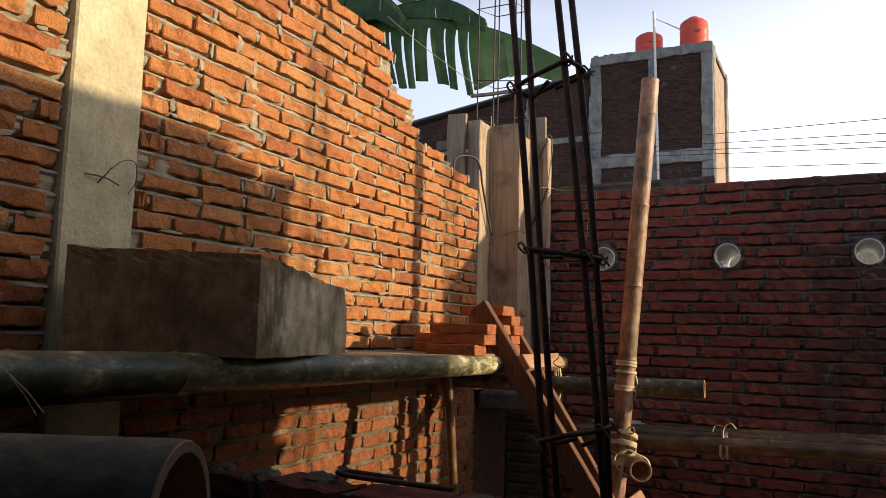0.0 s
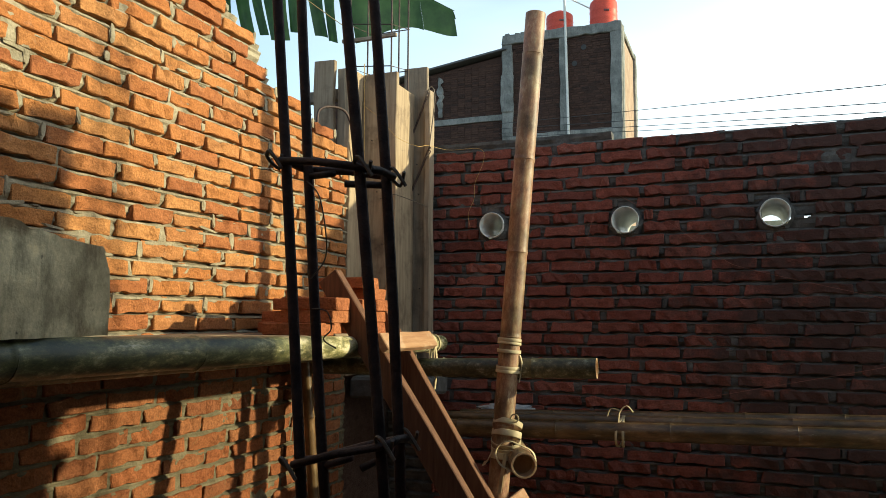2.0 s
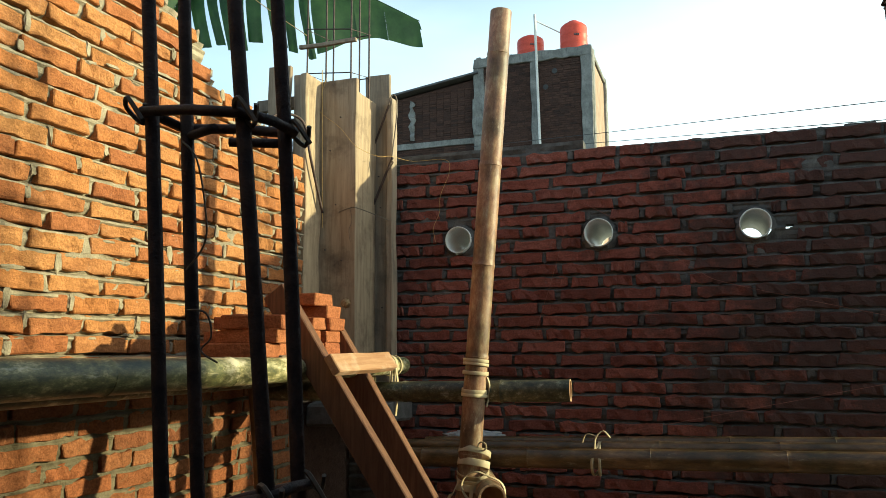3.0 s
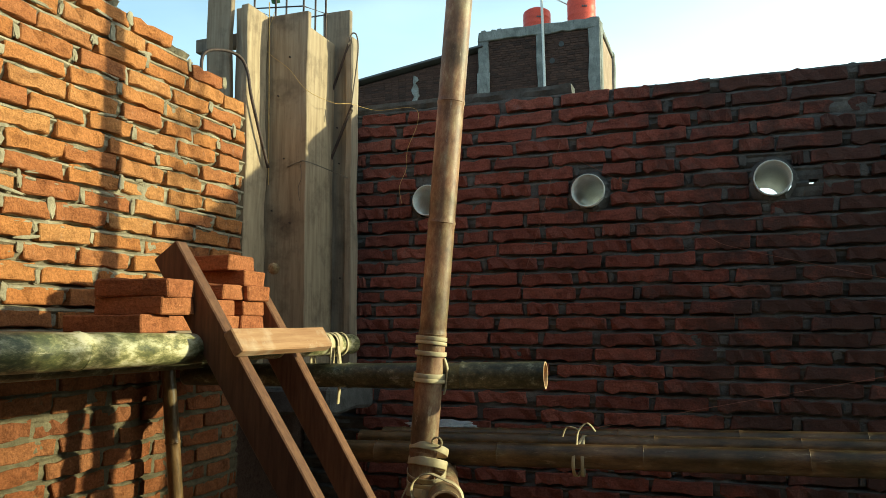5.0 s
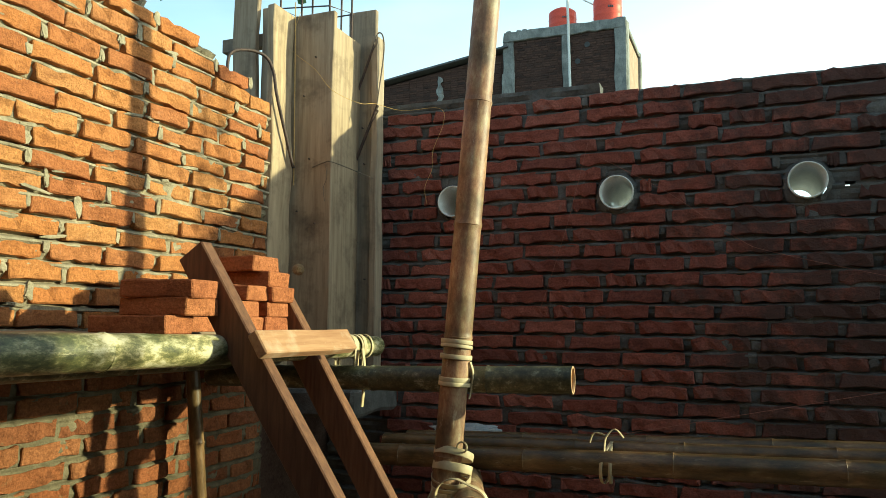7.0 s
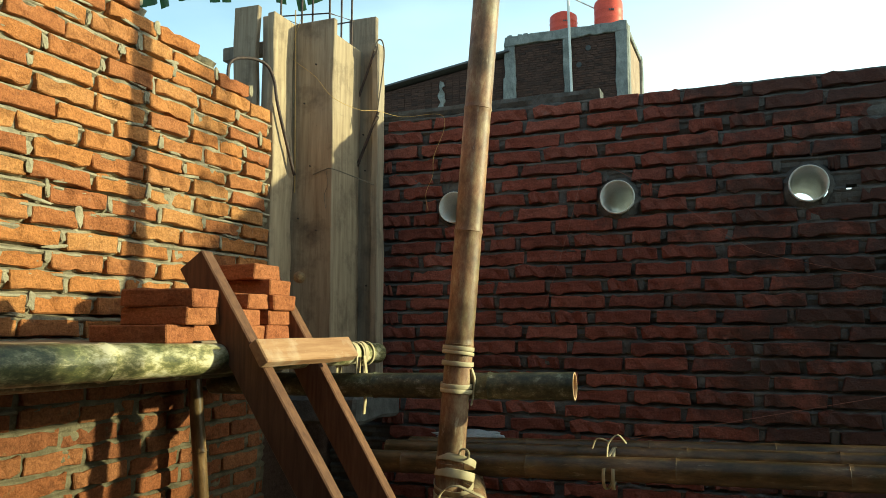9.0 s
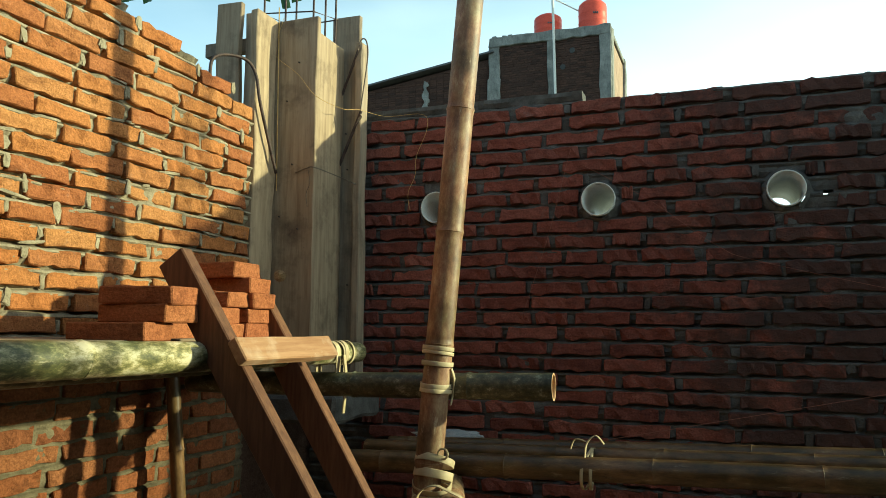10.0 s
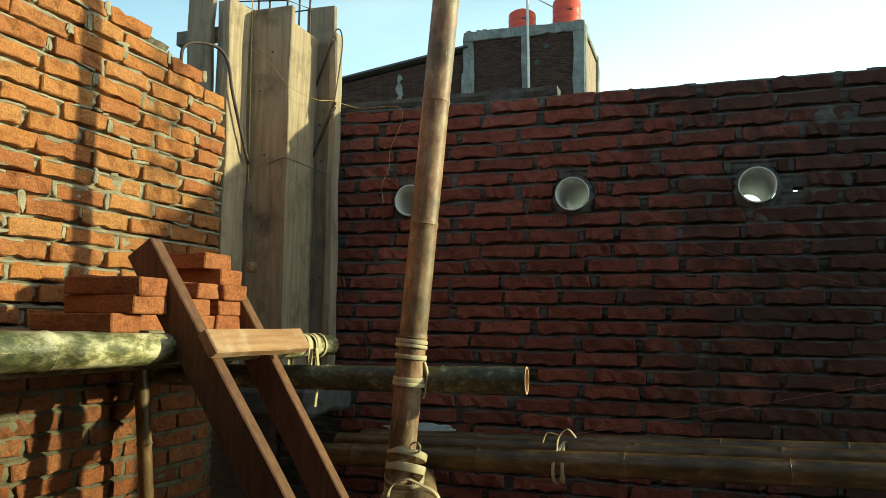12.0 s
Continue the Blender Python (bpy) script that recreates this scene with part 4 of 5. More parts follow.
part("strap_loop", tube_bm([post_at(1.245) + Vector((0.05 + 0.014 * math.cos(a * math.tau / 12), -0.03, 0.014 * math.sin(a * math.tau / 12))) for a in range(12)], 0.003, 6, True), M_TIE, knot)
rail_tie = tagged(new("rail_lashing"), "green-yellow lashing at the scaffold rail end", "lashing")
for y, tl, wd in ((3.235, 0.1, 0.022), (3.262, -0.25, 0.018), (3.295, 0.2, 0.016), (3.33, -0.1, 0.012)):
    band((-1.035, y, 1.504), (0, 1, 0), 0.0335, wd, rail_tie, "strap", y * 9, ((0, 0, -1), 0.078) if y < 3.27 else None, tl)
part("strap_end", ribbon_bm(curve_pts([(-0.985, 3.24, 1.50), (-0.975, 3.235, 1.44), (-0.98, 3.24, 1.38), (-0.99, 3.25, 1.33)], 4), 0.014, 0.004, (0, 1, 0), False), M_TIE, rail_tie)
long_tie = tagged(new("bundle_lashing"), "pale strap tying the long bamboos together", "lashing")
for x, tl in ((-0.335, 0.15), (-0.318, -0.1)):
    band((x, 3.55, 1.150), (1, 0.02, 0), 0.0405, 0.010, long_tie, "strap", x * 40, ((0, 1, 0.3), 0.08), tl)
part("strap_end", ribbon_bm(curve_pts([(-0.33, 3.515, 1.205), (-0.325, 3.52, 1.245), (-0.30, 3.53, 1.268), (-0.275, 3.525, 1.245)], 4), 0.009, 0.003, (0.3, 1, 0), False), M_TIE, long_tie)
part("strap_end", ribbon_bm(curve_pts([(-0.325, 3.52, 1.25), (-0.36, 3.525, 1.255), (-0.375, 3.53, 1.225)], 4), 0.008, 0.003, (0.3, 1, 0), False), M_TIE, long_tie)

# ---- ladder ----
ladder = tagged(new("wooden_ladder"), "reddish wooden ladder leaning on the scaffold rail", "ladder")


def rail(top, y0, y1, length, ratio):
    """A side rail of the ladder; ratio is its run along x to its drop."""
    m = Matrix.Translation(top) @ pose(0, 0, 0, 0, -math.degrees(math.atan(ratio)), 0)
    return part("rail", box_bm((-0.078, y0, -length), (0, y1, 0), 0.003, 14, 0.004, y0 * 9, m), M_LADDER, ladder)


rail(Vector((-1.085, 0, 1.760)), 2.630, 2.667, 2.10, 0.672)
rail(Vector((-1.153, 0, 1.755)), 2.985, 3.021, 2.08, 0.632)
for k, z in enumerate((1.520, 1.0, 0.5)):
    m = Matrix.Translation((-1.085 + (1.760 - z) * 0.66 + 0.004, 0, z)) @ pose(0, 0, 0, 0, -33.5, 0)
    part("rung", box_bm((0.0, 2.612, -0.030), (0.026, 3.022, 0.030), 0.003, 6, 0.003, k, m), M_RUNG, ladder, "pale nailed wooden rung")

# ---- bricks stacked on the scaffold ----
stack_mesh = [brick_variant(s + 80, M_BRICK_N, (0.2, 0.096, 0.0392), 0.5) for s in range(6)]


def loose_brick(x, y, level, turn, k):
    ob = tagged(new("loose_brick", stack_mesh[k % 6]), "new orange clay brick stacked on the scaffold", "brick", "bricks stacked on the scaffold")
    ob.matrix_basis = pose(x, y, 1.549 + level * 0.0395 + 0.0197, 0, 0, turn)
    return ob


for k, (x, y, level, turn) in enumerate([
        (-1.157, 2.530, 0, 5), (-1.132, 2.585, 1, -3), (-1.128, 2.582, 2, 2), (-1.225, 2.70, 0, 0), (-1.23, 2.70, 1, 2), (-1.235, 2.70, 2, -2),
        (-1.170, 2.812, 0, 2), (-1.170, 2.922, 0, 0), (-1.175, 2.805, 1, -2), (-1.170, 2.925, 1, 1), (-1.175, 2.835, 2, 4), (-1.160, 2.935, 2, -1),
        (-1.170, 2.925, 3, 2), (-1.190, 2.905, 4, -5), (-1.385, 2.83, 0, 1), (-1.39, 2.94, 0, 2), (-1.385, 2.85, 1, -2), (-1.39, 2.95, 1, 3)]):
    loose_brick(x, y, level, turn, k)

# concrete block on the scaffold
block = tagged(new("concrete_block"), "large weathered grey concrete block resting on the scaffold", "concrete block")
m = Matrix.Translation((-0.932, 1.157, 1.567)) @ pose(0, 0, 0, 0, 0, 14.7)
bm = bmesh.new()
bmesh.ops.create_cube(bm, size=1)
bmesh.ops.subdivide_edges(bm, edges=bm.edges[:], cuts=22, use_grid_fill=True)


def block_point(x, y, z):
    """Wears a point of the straight block: sagging top, broken far corner, chipped edges."""
    n = noise.noise(Vector((x * 9, y * 9, z * 9))) + 0.6 * noise.noise(Vector((x * 25, y * 25, z * 25)))
    if z > 0.18:
        z -= (max(0, (y - 0.05) * 0.10) + 0.006 * noise.noise(Vector((x * 14, y * 14, 3))) + 0.010 * max(0, noise.noise(Vector((x * 34, y * 34, 8))))) * (z - 0.18) / 0.036
    if y > 0.42:
        y -= max(0.0, z - 0.13) * 0.5 * (y - 0.42) / 0.11
    edge = (x > -0.012) + (z > 0.2) + (y < 0.012)
    chip = max(0, noise.noise(Vector((x * 40, y * 40, z * 40)))) * 0.010 if edge > 1 else 0
    return Vector((x - chip, y + chip, z)), n


for v in bm.verts:
    p, n = block_point(-0.235 + v.co.x * 0.47, 0.268 + v.co.y * 0.536, (v.co.z + 0.5) * (0.216 + 0.022 * (0.5 - v.co.x)))
    v.co = p + v.normal * 0.003 * n
part("body", bm, M_BLOCK, block, "stained brown concrete body with a pale end").matrix_basis = m

# black bent rod and mortar lumps on the partition
rod = tagged(new("bent_rod"), "black bent rod lying on the low brick wall", "steel rod")
part("rod", tube_bm(curve_pts([(-0.50, 1.21, 1.345), (-0.60, 1.20, 1.347), (-0.70, 1.205, 1.346), (-0.755, 1.215, 1.346), (-0.765, 1.235, 1.346), (-0.74, 1.245, 1.346), (-0.62, 1.235, 1.346)], 6), 0.0055, 8), M_STEEL, rod, smooth=True)
for k, (x, y, s) in enumerate([(-0.93, 1.19, 0.035), (-0.80, 1.22, 0.045), (-1.05, 1.2, 0.03), (-0.44, 1.2, 0.035), (-1.3, 1.19, 0.04)]):
    lump = tagged(new("mortar_lump"), "grey lump of hardened mortar on the low wall", "mortar")
    bm = bmesh.new()
    bmesh.ops.create_icosphere(bm, subdivisions=3, radius=1)
    for v in bm.verts:
        n = 1 + 0.35 * noise.noise(v.co * 2 + Vector((k * 5, 0, 0)))
        v.co = Vector((x + v.co.x * s * n, y + v.co.y * 0.035 * n, 1.325 + v.co.z * 0.017 * n))
    part("lump", bm, M_MORTAR_LOW, lump)

# tuft of coir beside the stack, sack behind the bamboos
tuft = tagged(new("coir_tuft"), "small brown tuft of coir fibre by the bricks", "fibre")
bm = bmesh.new()
for k in range(120):
    d = Vector((rng.gauss(0, 1), rng.gauss(0, 1), rng.gauss(0, 1))).normalized()
    c = Vector((-1.085, 3.04, 1.722))
    q = d.cross(Vector((0.3, 0.5, 0.8))).normalized() * 0.0012
    e = c + d * rng.uniform(0.018, 0.032)
    a = [bm.verts.new(p) for p in (c + q, c - q, e)]
    bm.faces.new(a)
bmesh.ops.create_icosphere(bm, subdivisions=2, radius=0.017, matrix=Matrix.Translation((-1.085, 3.04, 1.722)))
part("fibres", bm, M_HUSK, tuft)
sack = tagged(new("plastic_sack"), "crumpled pale sack on the bamboos by the wall", "sack")
bm = bmesh.new()
bmesh.ops.create_icosphere(bm, subdivisions=4, radius=1)
for v in bm.verts:
    n = 1 + 0.35 * noise.noise(v.co * 3) + 0.15 * noise.noise(v.co * 8)
    v.co = Vector((-0.86 + v.co.x * 0.13 * n, 3.82 + v.co.y * 0.045, 1.195 + v.co.z * 0.026 * n))
part("cloth", bm, M_SACK, sack)

# ---- far brick building with water tanks ----
far = tagged(new("far_building"), "tall dark brick building with concrete frame and two roof tanks", "building")
far.location = (0.13, 0, -0.2)
BX0, BX1, BY, BZ = -7.15, -3.25, 24.0, 11.05
part("wall", box_bm((BX0 + 0.1, BY + 0.08, 0), (BX1 - 0.1, BY + 0.25, BZ - 0.1), 0.01), M_BRICK_F, far, "dark brick front wall")
part("wall", box_bm((BX1 - 0.25, BY + 0.3, 0), (BX1 - 0.06, BY + 3.4, BZ - 0.25), 0.01), M_TAN_F, far, "tan side wall, paler than the front")
part("wall", box_bm((BX0 + 0.06, BY + 0.3, 0), (BX0 + 0.25, BY + 3.4, BZ - 0.25), 0.01), M_BRICK_F, far)
part("roof_slab", box_bm((BX0, BY + 0.1, BZ - 0.2), (BX1, BY + 3.4, BZ - 0.05), 0.02), M_CONC_F, far)
for x0, x1, seed in ((BX0, BX0 + 0.36, 1), (BX1 - 0.36, BX1, 2), (-5.22, -4.98, 3)):
    part("concrete_column", box_bm((x0, BY, 0), (x1, BY + 0.3, BZ), 0.02, 30, 0.05, seed), M_CONC_F, far)
for z0, z1 in ((7.3, 7.72), (10.78, 11.10), (3.6, 4.0)):
    part("concrete_beam", box_bm((BX0, BY - 0.02, z0), (BX1, BY + 0.3, z1), 0.02, 16, 0.05, z0), M_CONC_F, far)
part("concrete_patch", box_bm((BX0 - 0.03, BY - 0.04, 8.5), (BX0 + 0.4, BY, 9.75), 0.02, 5, 0.04, 7), M_CONC_F, far)
part("white_pipe", tube_bm([(-5.02, BY - 0.12, 12.3), (-5.0, BY - 0.12, 11.3), (-4.84, BY - 0.12, 3.0)], 0.042, 8), M_PVC, far)
part("pipe", tube_bm([(-5.02, BY - 0.1, 12.1), (-4.25, BY + 0.4, 11.75)], 0.02, 6), M_PVC, far)
for x in (-6.0, -5.75, -4.6, -4.3, -4.0):
    part("vent_hole", tube_bm([(x, BY + 0.05, 7.05), (x, BY + 0.085, 7.05)], 0.07, 10), M_CABLE, far, "small dark round vent")
for x, z in ((-4.45, 10.4), (-4.75, 9.9)):
    part("vent_hole", tube_bm([(x, BY + 0.05, z), (x, BY + 0.085, z)], 0.09, 8), M_CABLE, far, "small dark round vent")
r2 = random.Random(5)
for k, y in enumerate((BY + 0.05, BY + 3.1)):
    part("concrete_column", box_bm((BX1 - 0.28, y, 0), (BX1 + 0.03, y + 0.3, BZ - 0.02), 0.02, 20, 0.04, k + 9), M_CONC_F, far)
# courses of the front wall in slight relief
verts, faces = [], []
for x0, x1 in ((BX0 + 0.36, -5.22), (-4.98, BX1 - 0.36)):
    z = 6.2
    while z < 10.7:
        if not 7.15 < z < 7.8:
            x = x0 + r2.uniform(-0.2, 0)
            while x < x1:
                a, c = max(x, x0), min(x + 0.23, x1)
                d = r2.uniform(0.05, 0.072)
                if c - a > 0.05:
                    b = len(verts)
                    verts += [(a, BY + d, z), (c - 0.02, BY + d, z), (c - 0.02, BY + d, z + 0.055), (a, BY + d, z + 0.055), (a, BY + 0.09, z), (c - 0.02, BY + 0.09, z), (c - 0.02, BY + 0.09, z + 0.055), (a, BY + 0.09, z + 0.055)]
                    faces += [tuple(b + q for q in f) for f in ((0, 1, 2, 3), (3, 2, 6, 7), (1, 5, 6, 2), (4, 0, 3, 7), (4, 5, 1, 0))]
                x += 0.25
        z += 0.075
fb = new("brickwork", mesh_of("far_brickwork", verts, faces, M_BRICK_F))
fb.parent = far
tagged(fb, "dark weathered courses", kind="stuff")
for k in range(7):
    x = BX0 + 0.1 + k * 0.18
    part("rubble", box_bm((x, BY, BZ), (x + 0.16, BY + 0.3, BZ + 0.06 + 0.06 * r2.random()), 0.02, 0, 0.03, k), M_CONC_F, far)


def tank(x, y, z, r, h, label):
    ob = tagged(new("water_tank"), label, "water tank", "roof water tanks")
    ob.location = (x, y, z)
    bm = bmesh.new()
    n = 32
    prof = [(0.0, 0.0), (r, 0.0), (r * 1.01, h * 0.06), (r, h * 0.1), (r, h * 0.28), (r * 1.02, h * 0.30), (r, h * 0.33), (r, h * 0.52), (r * 1.02, h * 0.54), (r, h * 0.57), (r, h * 0.76), (r * 0.96, h * 0.82), (r * 0.75, h * 0.90), (r * 0.45, h * 0.945), (r * 0.42, h * 0.95), (0.0, h * 0.95)]
    loops = [[bm.verts.new((math.cos(k * math.tau / n) * q, math.sin(k * math.tau / n) * q, zz)) for k in range(n)] for q, zz in prof[1:-1]]
    for a, c in zip(loops, loops[1:]):
        for k in range(n):
            bm.faces.new((a[k], a[(k + 1) % n], c[(k + 1) % n], c[k]))
    bm.faces.new(loops[0][::-1])
    bm.faces.new(loops[-1])
    body = part("body", bm, M_TANK, ob, smooth=True)
    bm = tube_bm([(0, 0, h * 0.94), (0, 0, h * 0.985), (0, 0, h)], [r * 0.42, r * 0.42, r * 0.36], 20)
    part("lid", bm, M_TANK, body, "round screw lid", smooth=False)
    for k in range(3):
        a = -1.32 + k * 0.13
        part("printed_mark", box_bm((math.cos(a) * r * 1.015 - 0.02, math.sin(a) * r * 1.015 - 0.02, h * 0.45), (math.cos(a) * r * 1.015 + 0.02, math.sin(a) * r * 1.015 + 0.02, h * 0.50), 0), M_ROOF, body, "plain dark printed bar")
    return ob


tank(-5.18, BY + 0.5, BZ - 0.25, 0.44, 0.84, "squat orange plastic water tank on the roof edge")
tank(-3.75, BY + 0.5, BZ - 0.25, 0.44, 1.12, "tall orange plastic water tank on the roof edge")

# lower neighbour house with a sloping eave
house = tagged(new("neighbour_house"), "lower dark brick house with a sloping thin roof edge", "house")
house.location = (0.13, 0, -0.2)
verts = [(-14.0, 24.2, 0), (BX0, 24.2, 0), (BX0, 24.2, 10.5), (-14.0, 24.2, 9.5), (-14.0, 30, 0), (BX0, 30, 0), (BX0, 30, 10.5), (-14.0, 30, 9.5)]
part("wall", mesh_of("wall", verts, [(0, 1, 2, 3), (5, 4, 7, 6), (4, 0, 3, 7), (1, 5, 6, 2), (3, 2, 6, 7), (0, 4, 5, 1)], M_BRICK_F), M_BRICK_F, house)
roof_m = Matrix.Translation((-14.4, 23.9, 9.52)) @ pose(0, 0, 0, 0, -8.3, 0)
part("roof", box_bm((0, 0, 0), (7.5, 6.5, 0.07), 0.01, 6, 0.02, 1, roof_m), M_ROOF, house, "dark thin roof sheet")
part("concrete_band", box_bm((-14.0, 24.12, 8.3), (BX0, 24.2, 8.5), 0.01, 12, 0.03, 4), M_CONC_F, house)
part("concrete_column", box_bm((-9.48, 24.12, 8.6), (-9.30, 24.2, 9.95), 0.01, 24, 0.09, 6), M_CONC_F, house)
verts, faces = [], []
z = 6.2
while z < 10.2:
    x = -14.0
    while x < BX0:
        if z + 0.06 < 9.5 + (x + 14) / 6.85 and not 8.25 < z < 8.5:
            d = r2.uniform(0.0, 0.025)
            b = len(verts)
            c = min(x + 0.23, BX0)
            verts += [(x, 24.17 + d, z), (c, 24.17 + d, z), (c, 24.17 + d, z + 0.055), (x, 24.17 + d, z + 0.055), (x, 24.21, z), (c, 24.21, z), (c, 24.21, z + 0.055), (x, 24.21, z + 0.055)]
            faces += [tuple(b + q for q in f) for f in ((0, 1, 2, 3), (3, 2, 6, 7), (1, 5, 6, 2), (4, 0, 3, 7), (4, 5, 1, 0))]
        x += 0.25
    z += 0.075
hb = new("brickwork", mesh_of("house_brickwork", verts, faces, M_BRICK_F))
hb.parent = house
tagged(hb, "dark weathered courses", kind="stuff")

# overhead cables from the building
for zs, ze in ((7.95, 5.293), (7.78, 5.05), (7.62, 4.915), (7.50, 4.821), (7.05, 4.558)):
    cab = tagged(new("overhead_cable"), "thin dark overhead cable anchored on the far building", "cable", "overhead cables")
    a, b = Vector((-7.1, 23.97, zs)), Vector((0.82, 14.0, ze))
    e = a + (b - a) * 2.2
    pts = []
    for k in range(25):
        t = k / 24
        p = a + (e - a) * t
        p.z += -0.9 * t * (1 - t) * 0.3 + 0.9 * (1 / 2.2) * (1 - 1 / 2.2) * 0.3 * (t * 2.2 if t < 1 / 2.2 else 1)
        pts.append(p)
    part("line", tube_bm(pts, 0.0075, 6), M_CABLE, cab)


# ---- banana plant behind the left wall ----
def banana_leaf(rib, droop, width_front, width_back, tears, parent, seed):
    """A long leaf: a midrib, a front half that hangs and is torn into strips, a back half folded up."""
    pts = curve_pts(rib, 8)
    n = len(pts)
    r = random.Random(seed)
    down = Vector(droop)
    part("midrib", tube_bm(pts, [0.014 * (1 - 0.85 * i / (n - 1)) for i in range(n)], 7), M_LEAF, parent, "pale green midrib", smooth=True)
    length = n - 1

    def rib_at(t):
        k = min(int(t * length), length - 1)
        return pts[k].lerp(pts[k + 1], t * length - k), (pts[k + 1] - pts[k]).normalized()
    for side, wd in ((1, width_front), (-1, width_back)):
        bm = bmesh.new()
        t = 0.02
        while t < 0.985:
            step = r.uniform(0.028, 0.06) if t < tears and side == 1 else r.uniform(0.08, 0.16)
            t1 = min(t + step, 0.985)
            torn = t < tears and side == 1
            gap = r.uniform(0.15, 0.42) if torn else (0.02 if r.random() < 0.4 else 0.0)
            sway = r.uniform(-0.05, 0.05) if torn else 0.0
            cut = r.uniform(0.85, 1.05)
            cols = []
            for q in range(6):
                f = q / 5
                col = []
                for sv in range(9):
                    v = sv / 8
                    ff = 0.5 + (f - 0.5) * (1 - gap * min(1, v * 1.3))
                    tt = t + (t1 - t) * ff
                    base, along = rib_at(tt)
                    shape = (1.0 if tt < tears else max(0.42, 1 - 2.4 * (tt - tears))) * min(1, 3.5 * tt + 0.4) * min(1, (1 - tt) * 3.0) ** 0.6
                    out = down if side == 1 else (Vector((-down.x * 0.9, -down.y * 0.9, 0.12)) + Vector((0, 0.55, 0.1))).normalized()
                    p = base + out * (wd * shape * v * cut) + Vector((0, 0, -0.30 * wd * v * v)) * (1 if side == 1 else 0.7)
                    p += Vector((0, -0.30, 0.10)) * wd * shape * math.sin(v * math.pi) * (0.5 if side == 1 else 0)
                    p += along * (0.10 * wd * v + sway * v * v) + Vector((0, 0.008, 0.004)) * math.sin(tt * 150 + side) * v
                    col.append(bm.verts.new(p))
                cols.append(col)
            for a, c in zip(cols, cols[1:]):
                for sv in range(8):
                    bm.faces.new((a[sv], c[sv], c[sv + 1], a[sv + 1]))
            t = t1
        part("blade", bm, M_LEAF, parent, "torn green leaf blade", smooth=True)


banana = tagged(new("banana_plant"), "banana plant with long torn green leaves behind the wall", "plant")
part("trunk", tube_bm(curve_pts([(-3.7, 4.9, -0.05), (-3.68, 4.85, 1.5), (-3.6, 4.75, 3.0), (-3.45, 4.6, 3.75)], 6), [0.14] * 6 + [0.12] * 6 + [0.09] * 6 + [0.05], 14), M_LEAF, banana, "thick green sheathed stem", smooth=True)
banana_leaf([(-3.45, 4.6, 3.7), (-3.05, 4.58, 3.93), (-2.62, 4.62, 3.95), (-2.25, 4.75, 3.90), (-1.93, 4.88, 3.80), (-1.58, 5.03, 3.62)], (0.10, -0.25, -0.96), 0.45, 0.26, 0.60, banana, 3)
banana_leaf([(-3.45, 4.6, 3.75), (-3.05, 4.65, 4.02), (-2.65, 4.7, 4.11), (-2.33, 4.7, 4.06), (-2.05, 4.7, 3.87)], (0.05, -0.35, -0.93), 0.25, 0.24, 0.0, banana, 5)
banana_leaf([(-3.45, 4.6, 3.75), (-3.28, 4.52, 4.12), (-3.0, 4.5, 4.20), (-2.75, 4.5, 4.08), (-2.58, 4.5, 3.86)], (-0.1, -0.25, -0.95), 0.30, 0.24, 0.4, banana, 14)
banana_leaf([(-3.45, 4.6, 3.75), (-3.45, 4.7, 4.2), (-3.3, 4.8, 4.5), (-3.0, 4.9, 4.5), (-2.75, 4.9, 4.25)], (0.0, -0.3, -0.95), 0.32, 0.3, 0.5, banana, 21)
banana_leaf([(-3.45, 4.6, 3.7), (-3.35, 4.45, 3.95), (-3.1, 4.3, 4.0), (-2.95, 4.2, 3.75), (-2.9, 4.15, 3.45)], (-0.5, -0.4, -0.7), 0.2, 0.2, 0.8, banana, 9)

# ---- bricks of the walls ----
place, left_joints = [], []
for u, z, ln, r in brick_rows(1.341, 3.548, Z0_L, top_left, 101, 0.195, COURSE_L, 0.019, (), (1, 1, 1.03, 0.98, 1.05, 0.95, 1, 0.97, 0.72)):
    m = pose(-1.587 + r.uniform(-0.005, 0.005), u, z, r.uniform(-2.2, 2.2), r.uniform(-1.8, 1.8), 90 + r.uniform(-1, 1)) @ Matrix.Diagonal((ln / 0.19, 1, 1, 1))
    place.append((m, u > 1.6 and 1.55 < z < 2.7))
    left_joints.append((u, z, ln))
# below the scaffold the bricks are darker, redder and more blotched with mortar
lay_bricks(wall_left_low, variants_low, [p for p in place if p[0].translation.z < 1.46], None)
lay_bricks(wall_left, variants_l, [p for p in place if p[0].translation.z >= 1.46], None)
place = []
for u, z, ln, r in brick_rows(-2.3, 1.112, Z0_L, lambda y: 2.85, 102, 0.205, COURSE_L, 0.019):
    m = pose(-1.587 + r.uniform(-0.005, 0.005), u, z, r.uniform(-2.2, 2.2), r.uniform(-1.8, 1.8), 90 + r.uniform(-1, 1)) @ Matrix.Diagonal((ln / 0.19, 1, 1, 1))
    place.append((m, u > 0.7 and z > 1.5))
lay_bricks(wall_left_near, variants_l, place, None)
place, back_joints = [], []
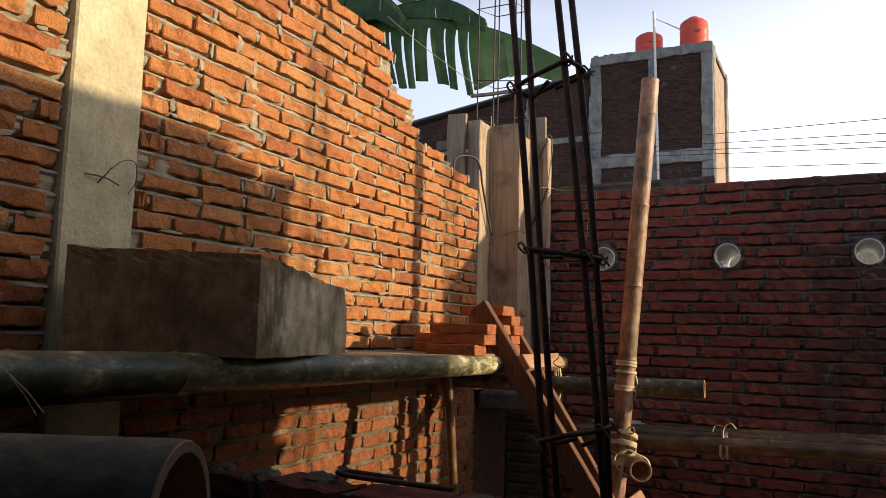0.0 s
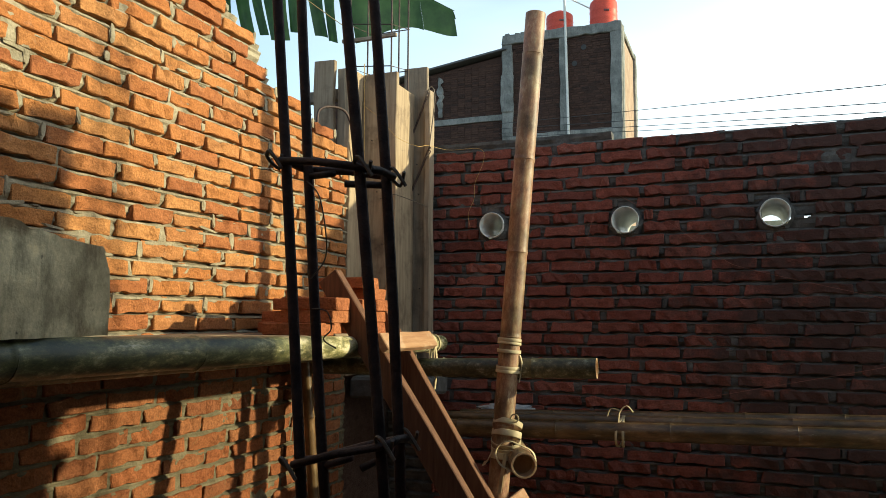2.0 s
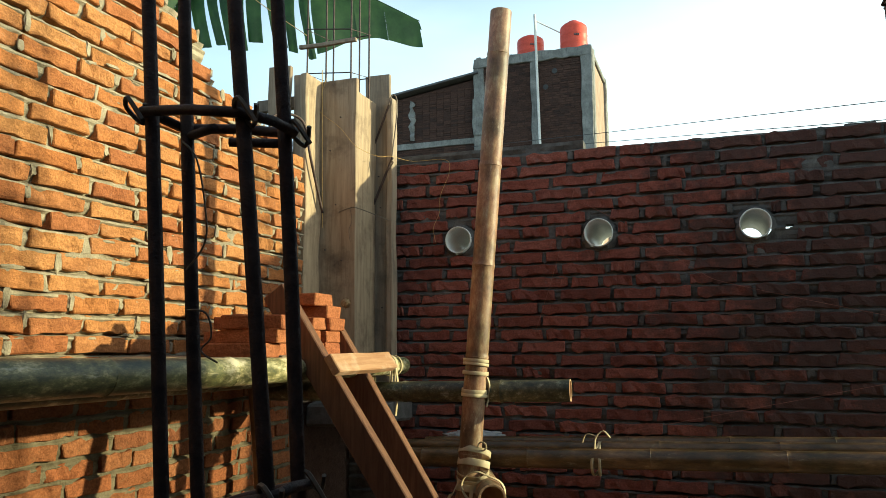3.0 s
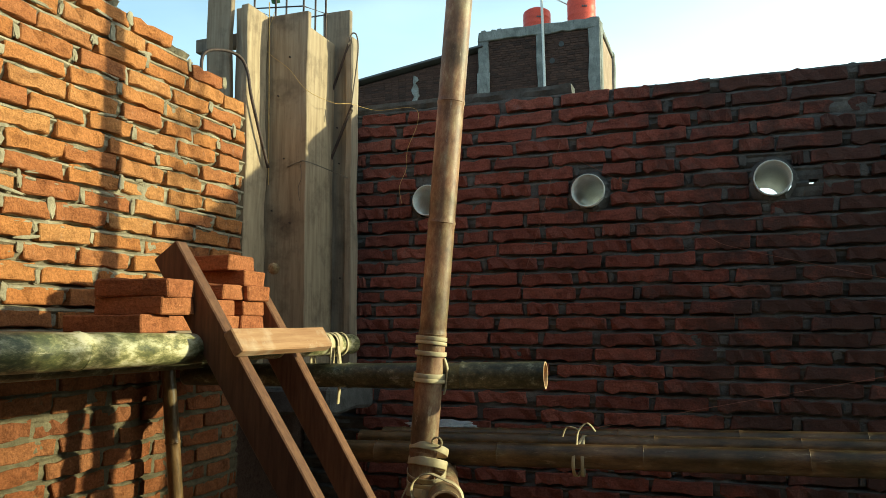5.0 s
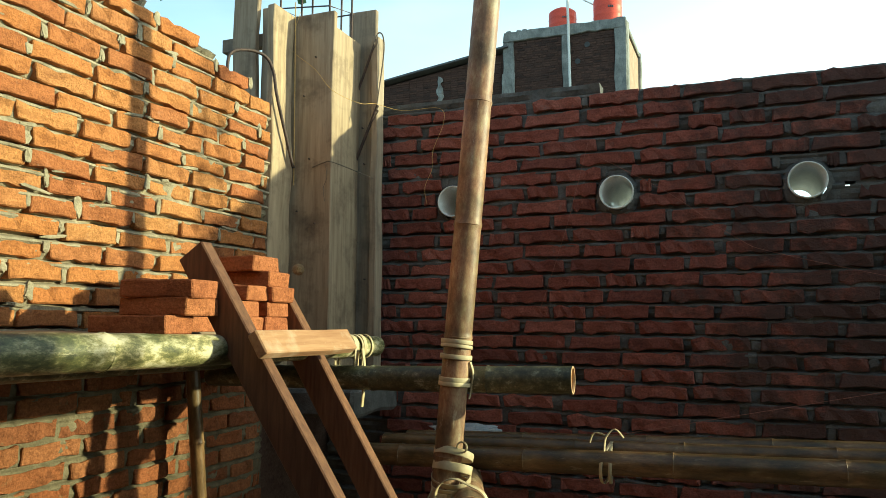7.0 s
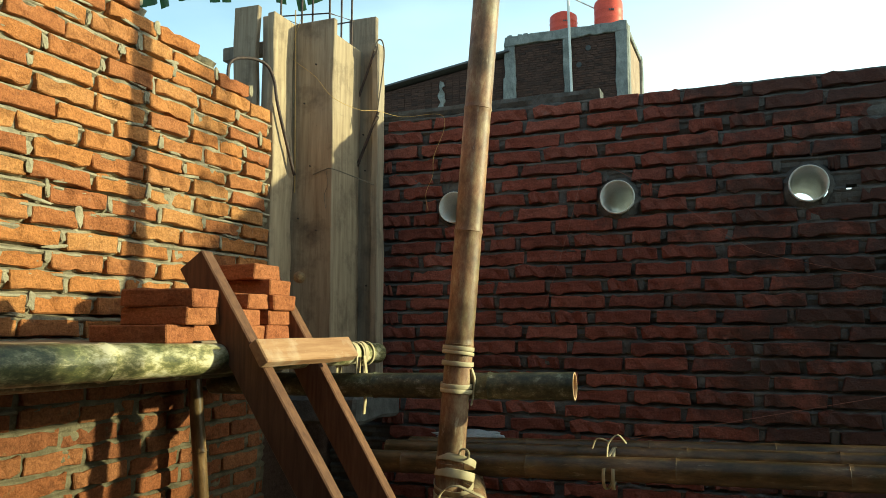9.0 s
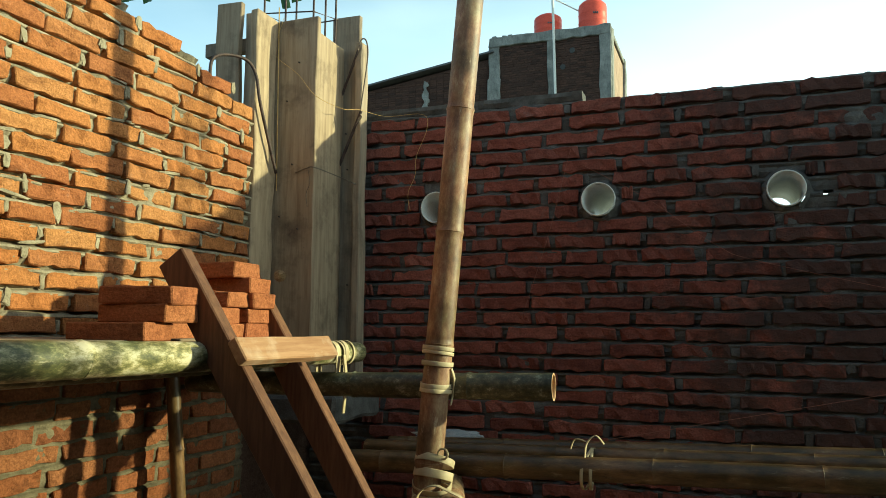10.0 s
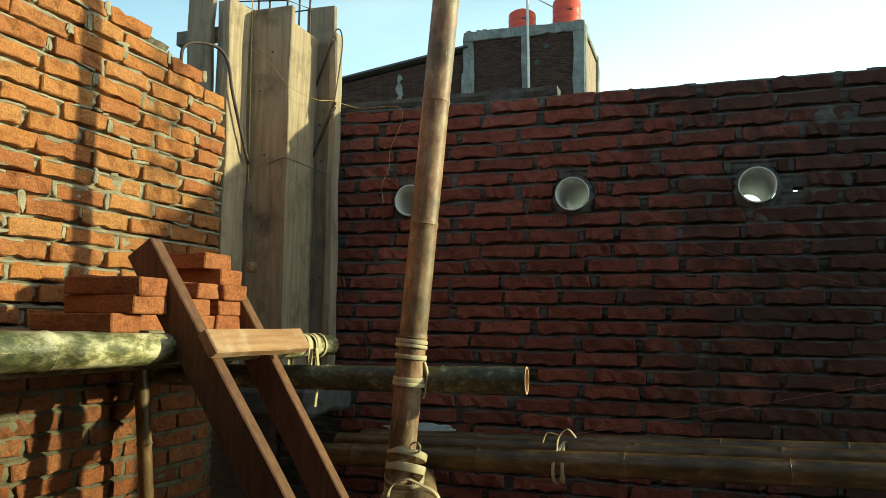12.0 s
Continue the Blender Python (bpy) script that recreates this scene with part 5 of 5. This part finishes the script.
for u, z, ln, r in brick_rows(-1.33, 0.98, Z0_B, top_back, 103, 0.215, COURSE_B, 0.022, HOLES, (1, 1, 1.03, 0.98, 1.04, 0.97, 1, 0.96, 0.62)):
    m = pose(u, 4.066 + r.uniform(-0.006, 0.006), z, r.uniform(-3, 3), r.uniform(-1.8, 1.8), r.uniform(-1.5, 1.5)) @ Matrix.Diagonal((ln / 0.19, 1, 1, 1))
    place.append((m, z > 1.05 and u < 0.95))
    back_joints.append((u, z, ln))
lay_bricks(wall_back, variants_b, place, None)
place = []
for u, z, ln, r in brick_rows(-2.3, 2.57, 0.0, top_right, 104, 0.205, 0.056):
    place.append((pose(0.618 + r.uniform(-0.003, 0.003), u, z, 0, 0, 90) @ Matrix.Diagonal((ln / 0.19, 1, 1, 1)), False))
z, k = 0.02, 0
while z < 2.66:
    place.append((pose(0.618, 2.645 + (0.035 if k % 2 else 0) + rng.uniform(-0.015, 0.015), z, rng.uniform(-4, 4), rng.uniform(-4, 4), 90) @ Matrix.Diagonal((0.8, 1, 1, 1)), 1.8 < z))
    z += 0.056
    k += 1
lay_bricks(wall_right, variants_b, place, None)
place = []
for u, z, ln, r in brick_rows(-1.53, -0.34, 0.0, lambda x: 1.335, 105, 0.205, 0.056):
    if z < 1.32:
        place.append((pose(u, 1.2, z, r.uniform(-1.5, 1.5), 0, r.uniform(-1, 1)) @ Matrix.Diagonal((ln / 0.19, 1.05, 1, 1)), z > 1.0))
lay_bricks(wall_partition, variants_b, place, None)


# ---- mortar squeezed out of the joints ----
def smears(parent, spots, mat, seed):
    """Small irregular lumps of mortar on the wall face; spots are (matrix, size along, size up)."""
    bm = bmesh.new()
    bmesh.ops.create_icosphere(bm, subdivisions=2, radius=1)
    base = [v.co.copy() for v in bm.verts]
    tri = [tuple(v.index for v in f.verts) for f in bm.faces]
    bm.free()
    verts, faces = [], []
    for k, (m, su, sz) in enumerate(spots):
        o = len(verts)
        for c in base:
            n = 1 + 0.6 * noise.noise(c * 2.4 + Vector((k * 3.7, seed, 0)))
            q = Vector([math.copysign(abs(e) ** 0.55, e) for e in c])
            verts.append(m @ Vector((q.x * su * n, q.y * 0.004 * n, q.z * sz * n)))
        faces += [tuple(q + o for q in f) for f in tri]
    ob = new("mortar_smears", mesh_of("mortar_smears", verts, faces, mat))
    ob.parent = parent
    tagged(ob, "lumps of mortar squeezed from the joints", kind="stuff")


r3 = random.Random(77)
spots = []
for y, z, ln in left_joints:
    pick = r3.random()
    if z > 1.53 and pick < 0.42 and y + ln / 2 < 3.5:
        spots.append((pose(-1.5435, y + ln / 2 + 0.007, z + r3.uniform(-0.010, 0.012), 0, r3.uniform(-14, 14), 90), r3.uniform(0.006, 0.012), r3.uniform(0.013, 0.025)))
for k in range(60):
    y, c = r3.uniform(1.4, 3.5), r3.randrange(28, 49)
    z = Z0_L + c * COURSE_L - 0.006 + r3.uniform(-0.006, 0.012)
    if z < top_left(y) - 0.03:
        spots.append((pose(-1.5435, y, z, 0, r3.uniform(-10, 10), 90), r3.uniform(0.012, 0.045), r3.uniform(0.003, 0.006)))
smears(wall_left, spots, M_MORTAR, 1)
spots = []
for k in range(60):
    y, c = r3.uniform(0.5, 1.12), r3.randrange(24, 50)
    z = Z0_L + c * COURSE_L - 0.006 + r3.uniform(-0.008, 0.012)
    spots.append((pose(-1.541, y, z, 0, r3.uniform(-15, 15), 90), r3.uniform(0.012, 0.042), r3.uniform(0.005, 0.011)))
smears(wall_left_near, spots, M_MORTAR, 2)
spots = []
for x, z, ln in back_joints:
    if z > 1.0 and r3.random() < 0.55 and all((x + ln / 2 - px) ** 2 + (z - pz) ** 2 > 0.008 for px, pz in PIPES):
        spots.append((pose(x + ln / 2 + 0.010, 4.0315, z + r3.uniform(-0.006, 0.008), 0, r3.uniform(-12, 12), 0), r3.uniform(0.009, 0.016), r3.uniform(0.014, 0.024)))
spots += [(pose(0.372, 4.046, 2.05, 0, 0, 0), 0.007, 0.018), (pose(0.388, 4.046, 2.065, 0, 20, 0), 0.020, 0.007)]
smears(wall_back, spots, M_MORTAR_B, 3)
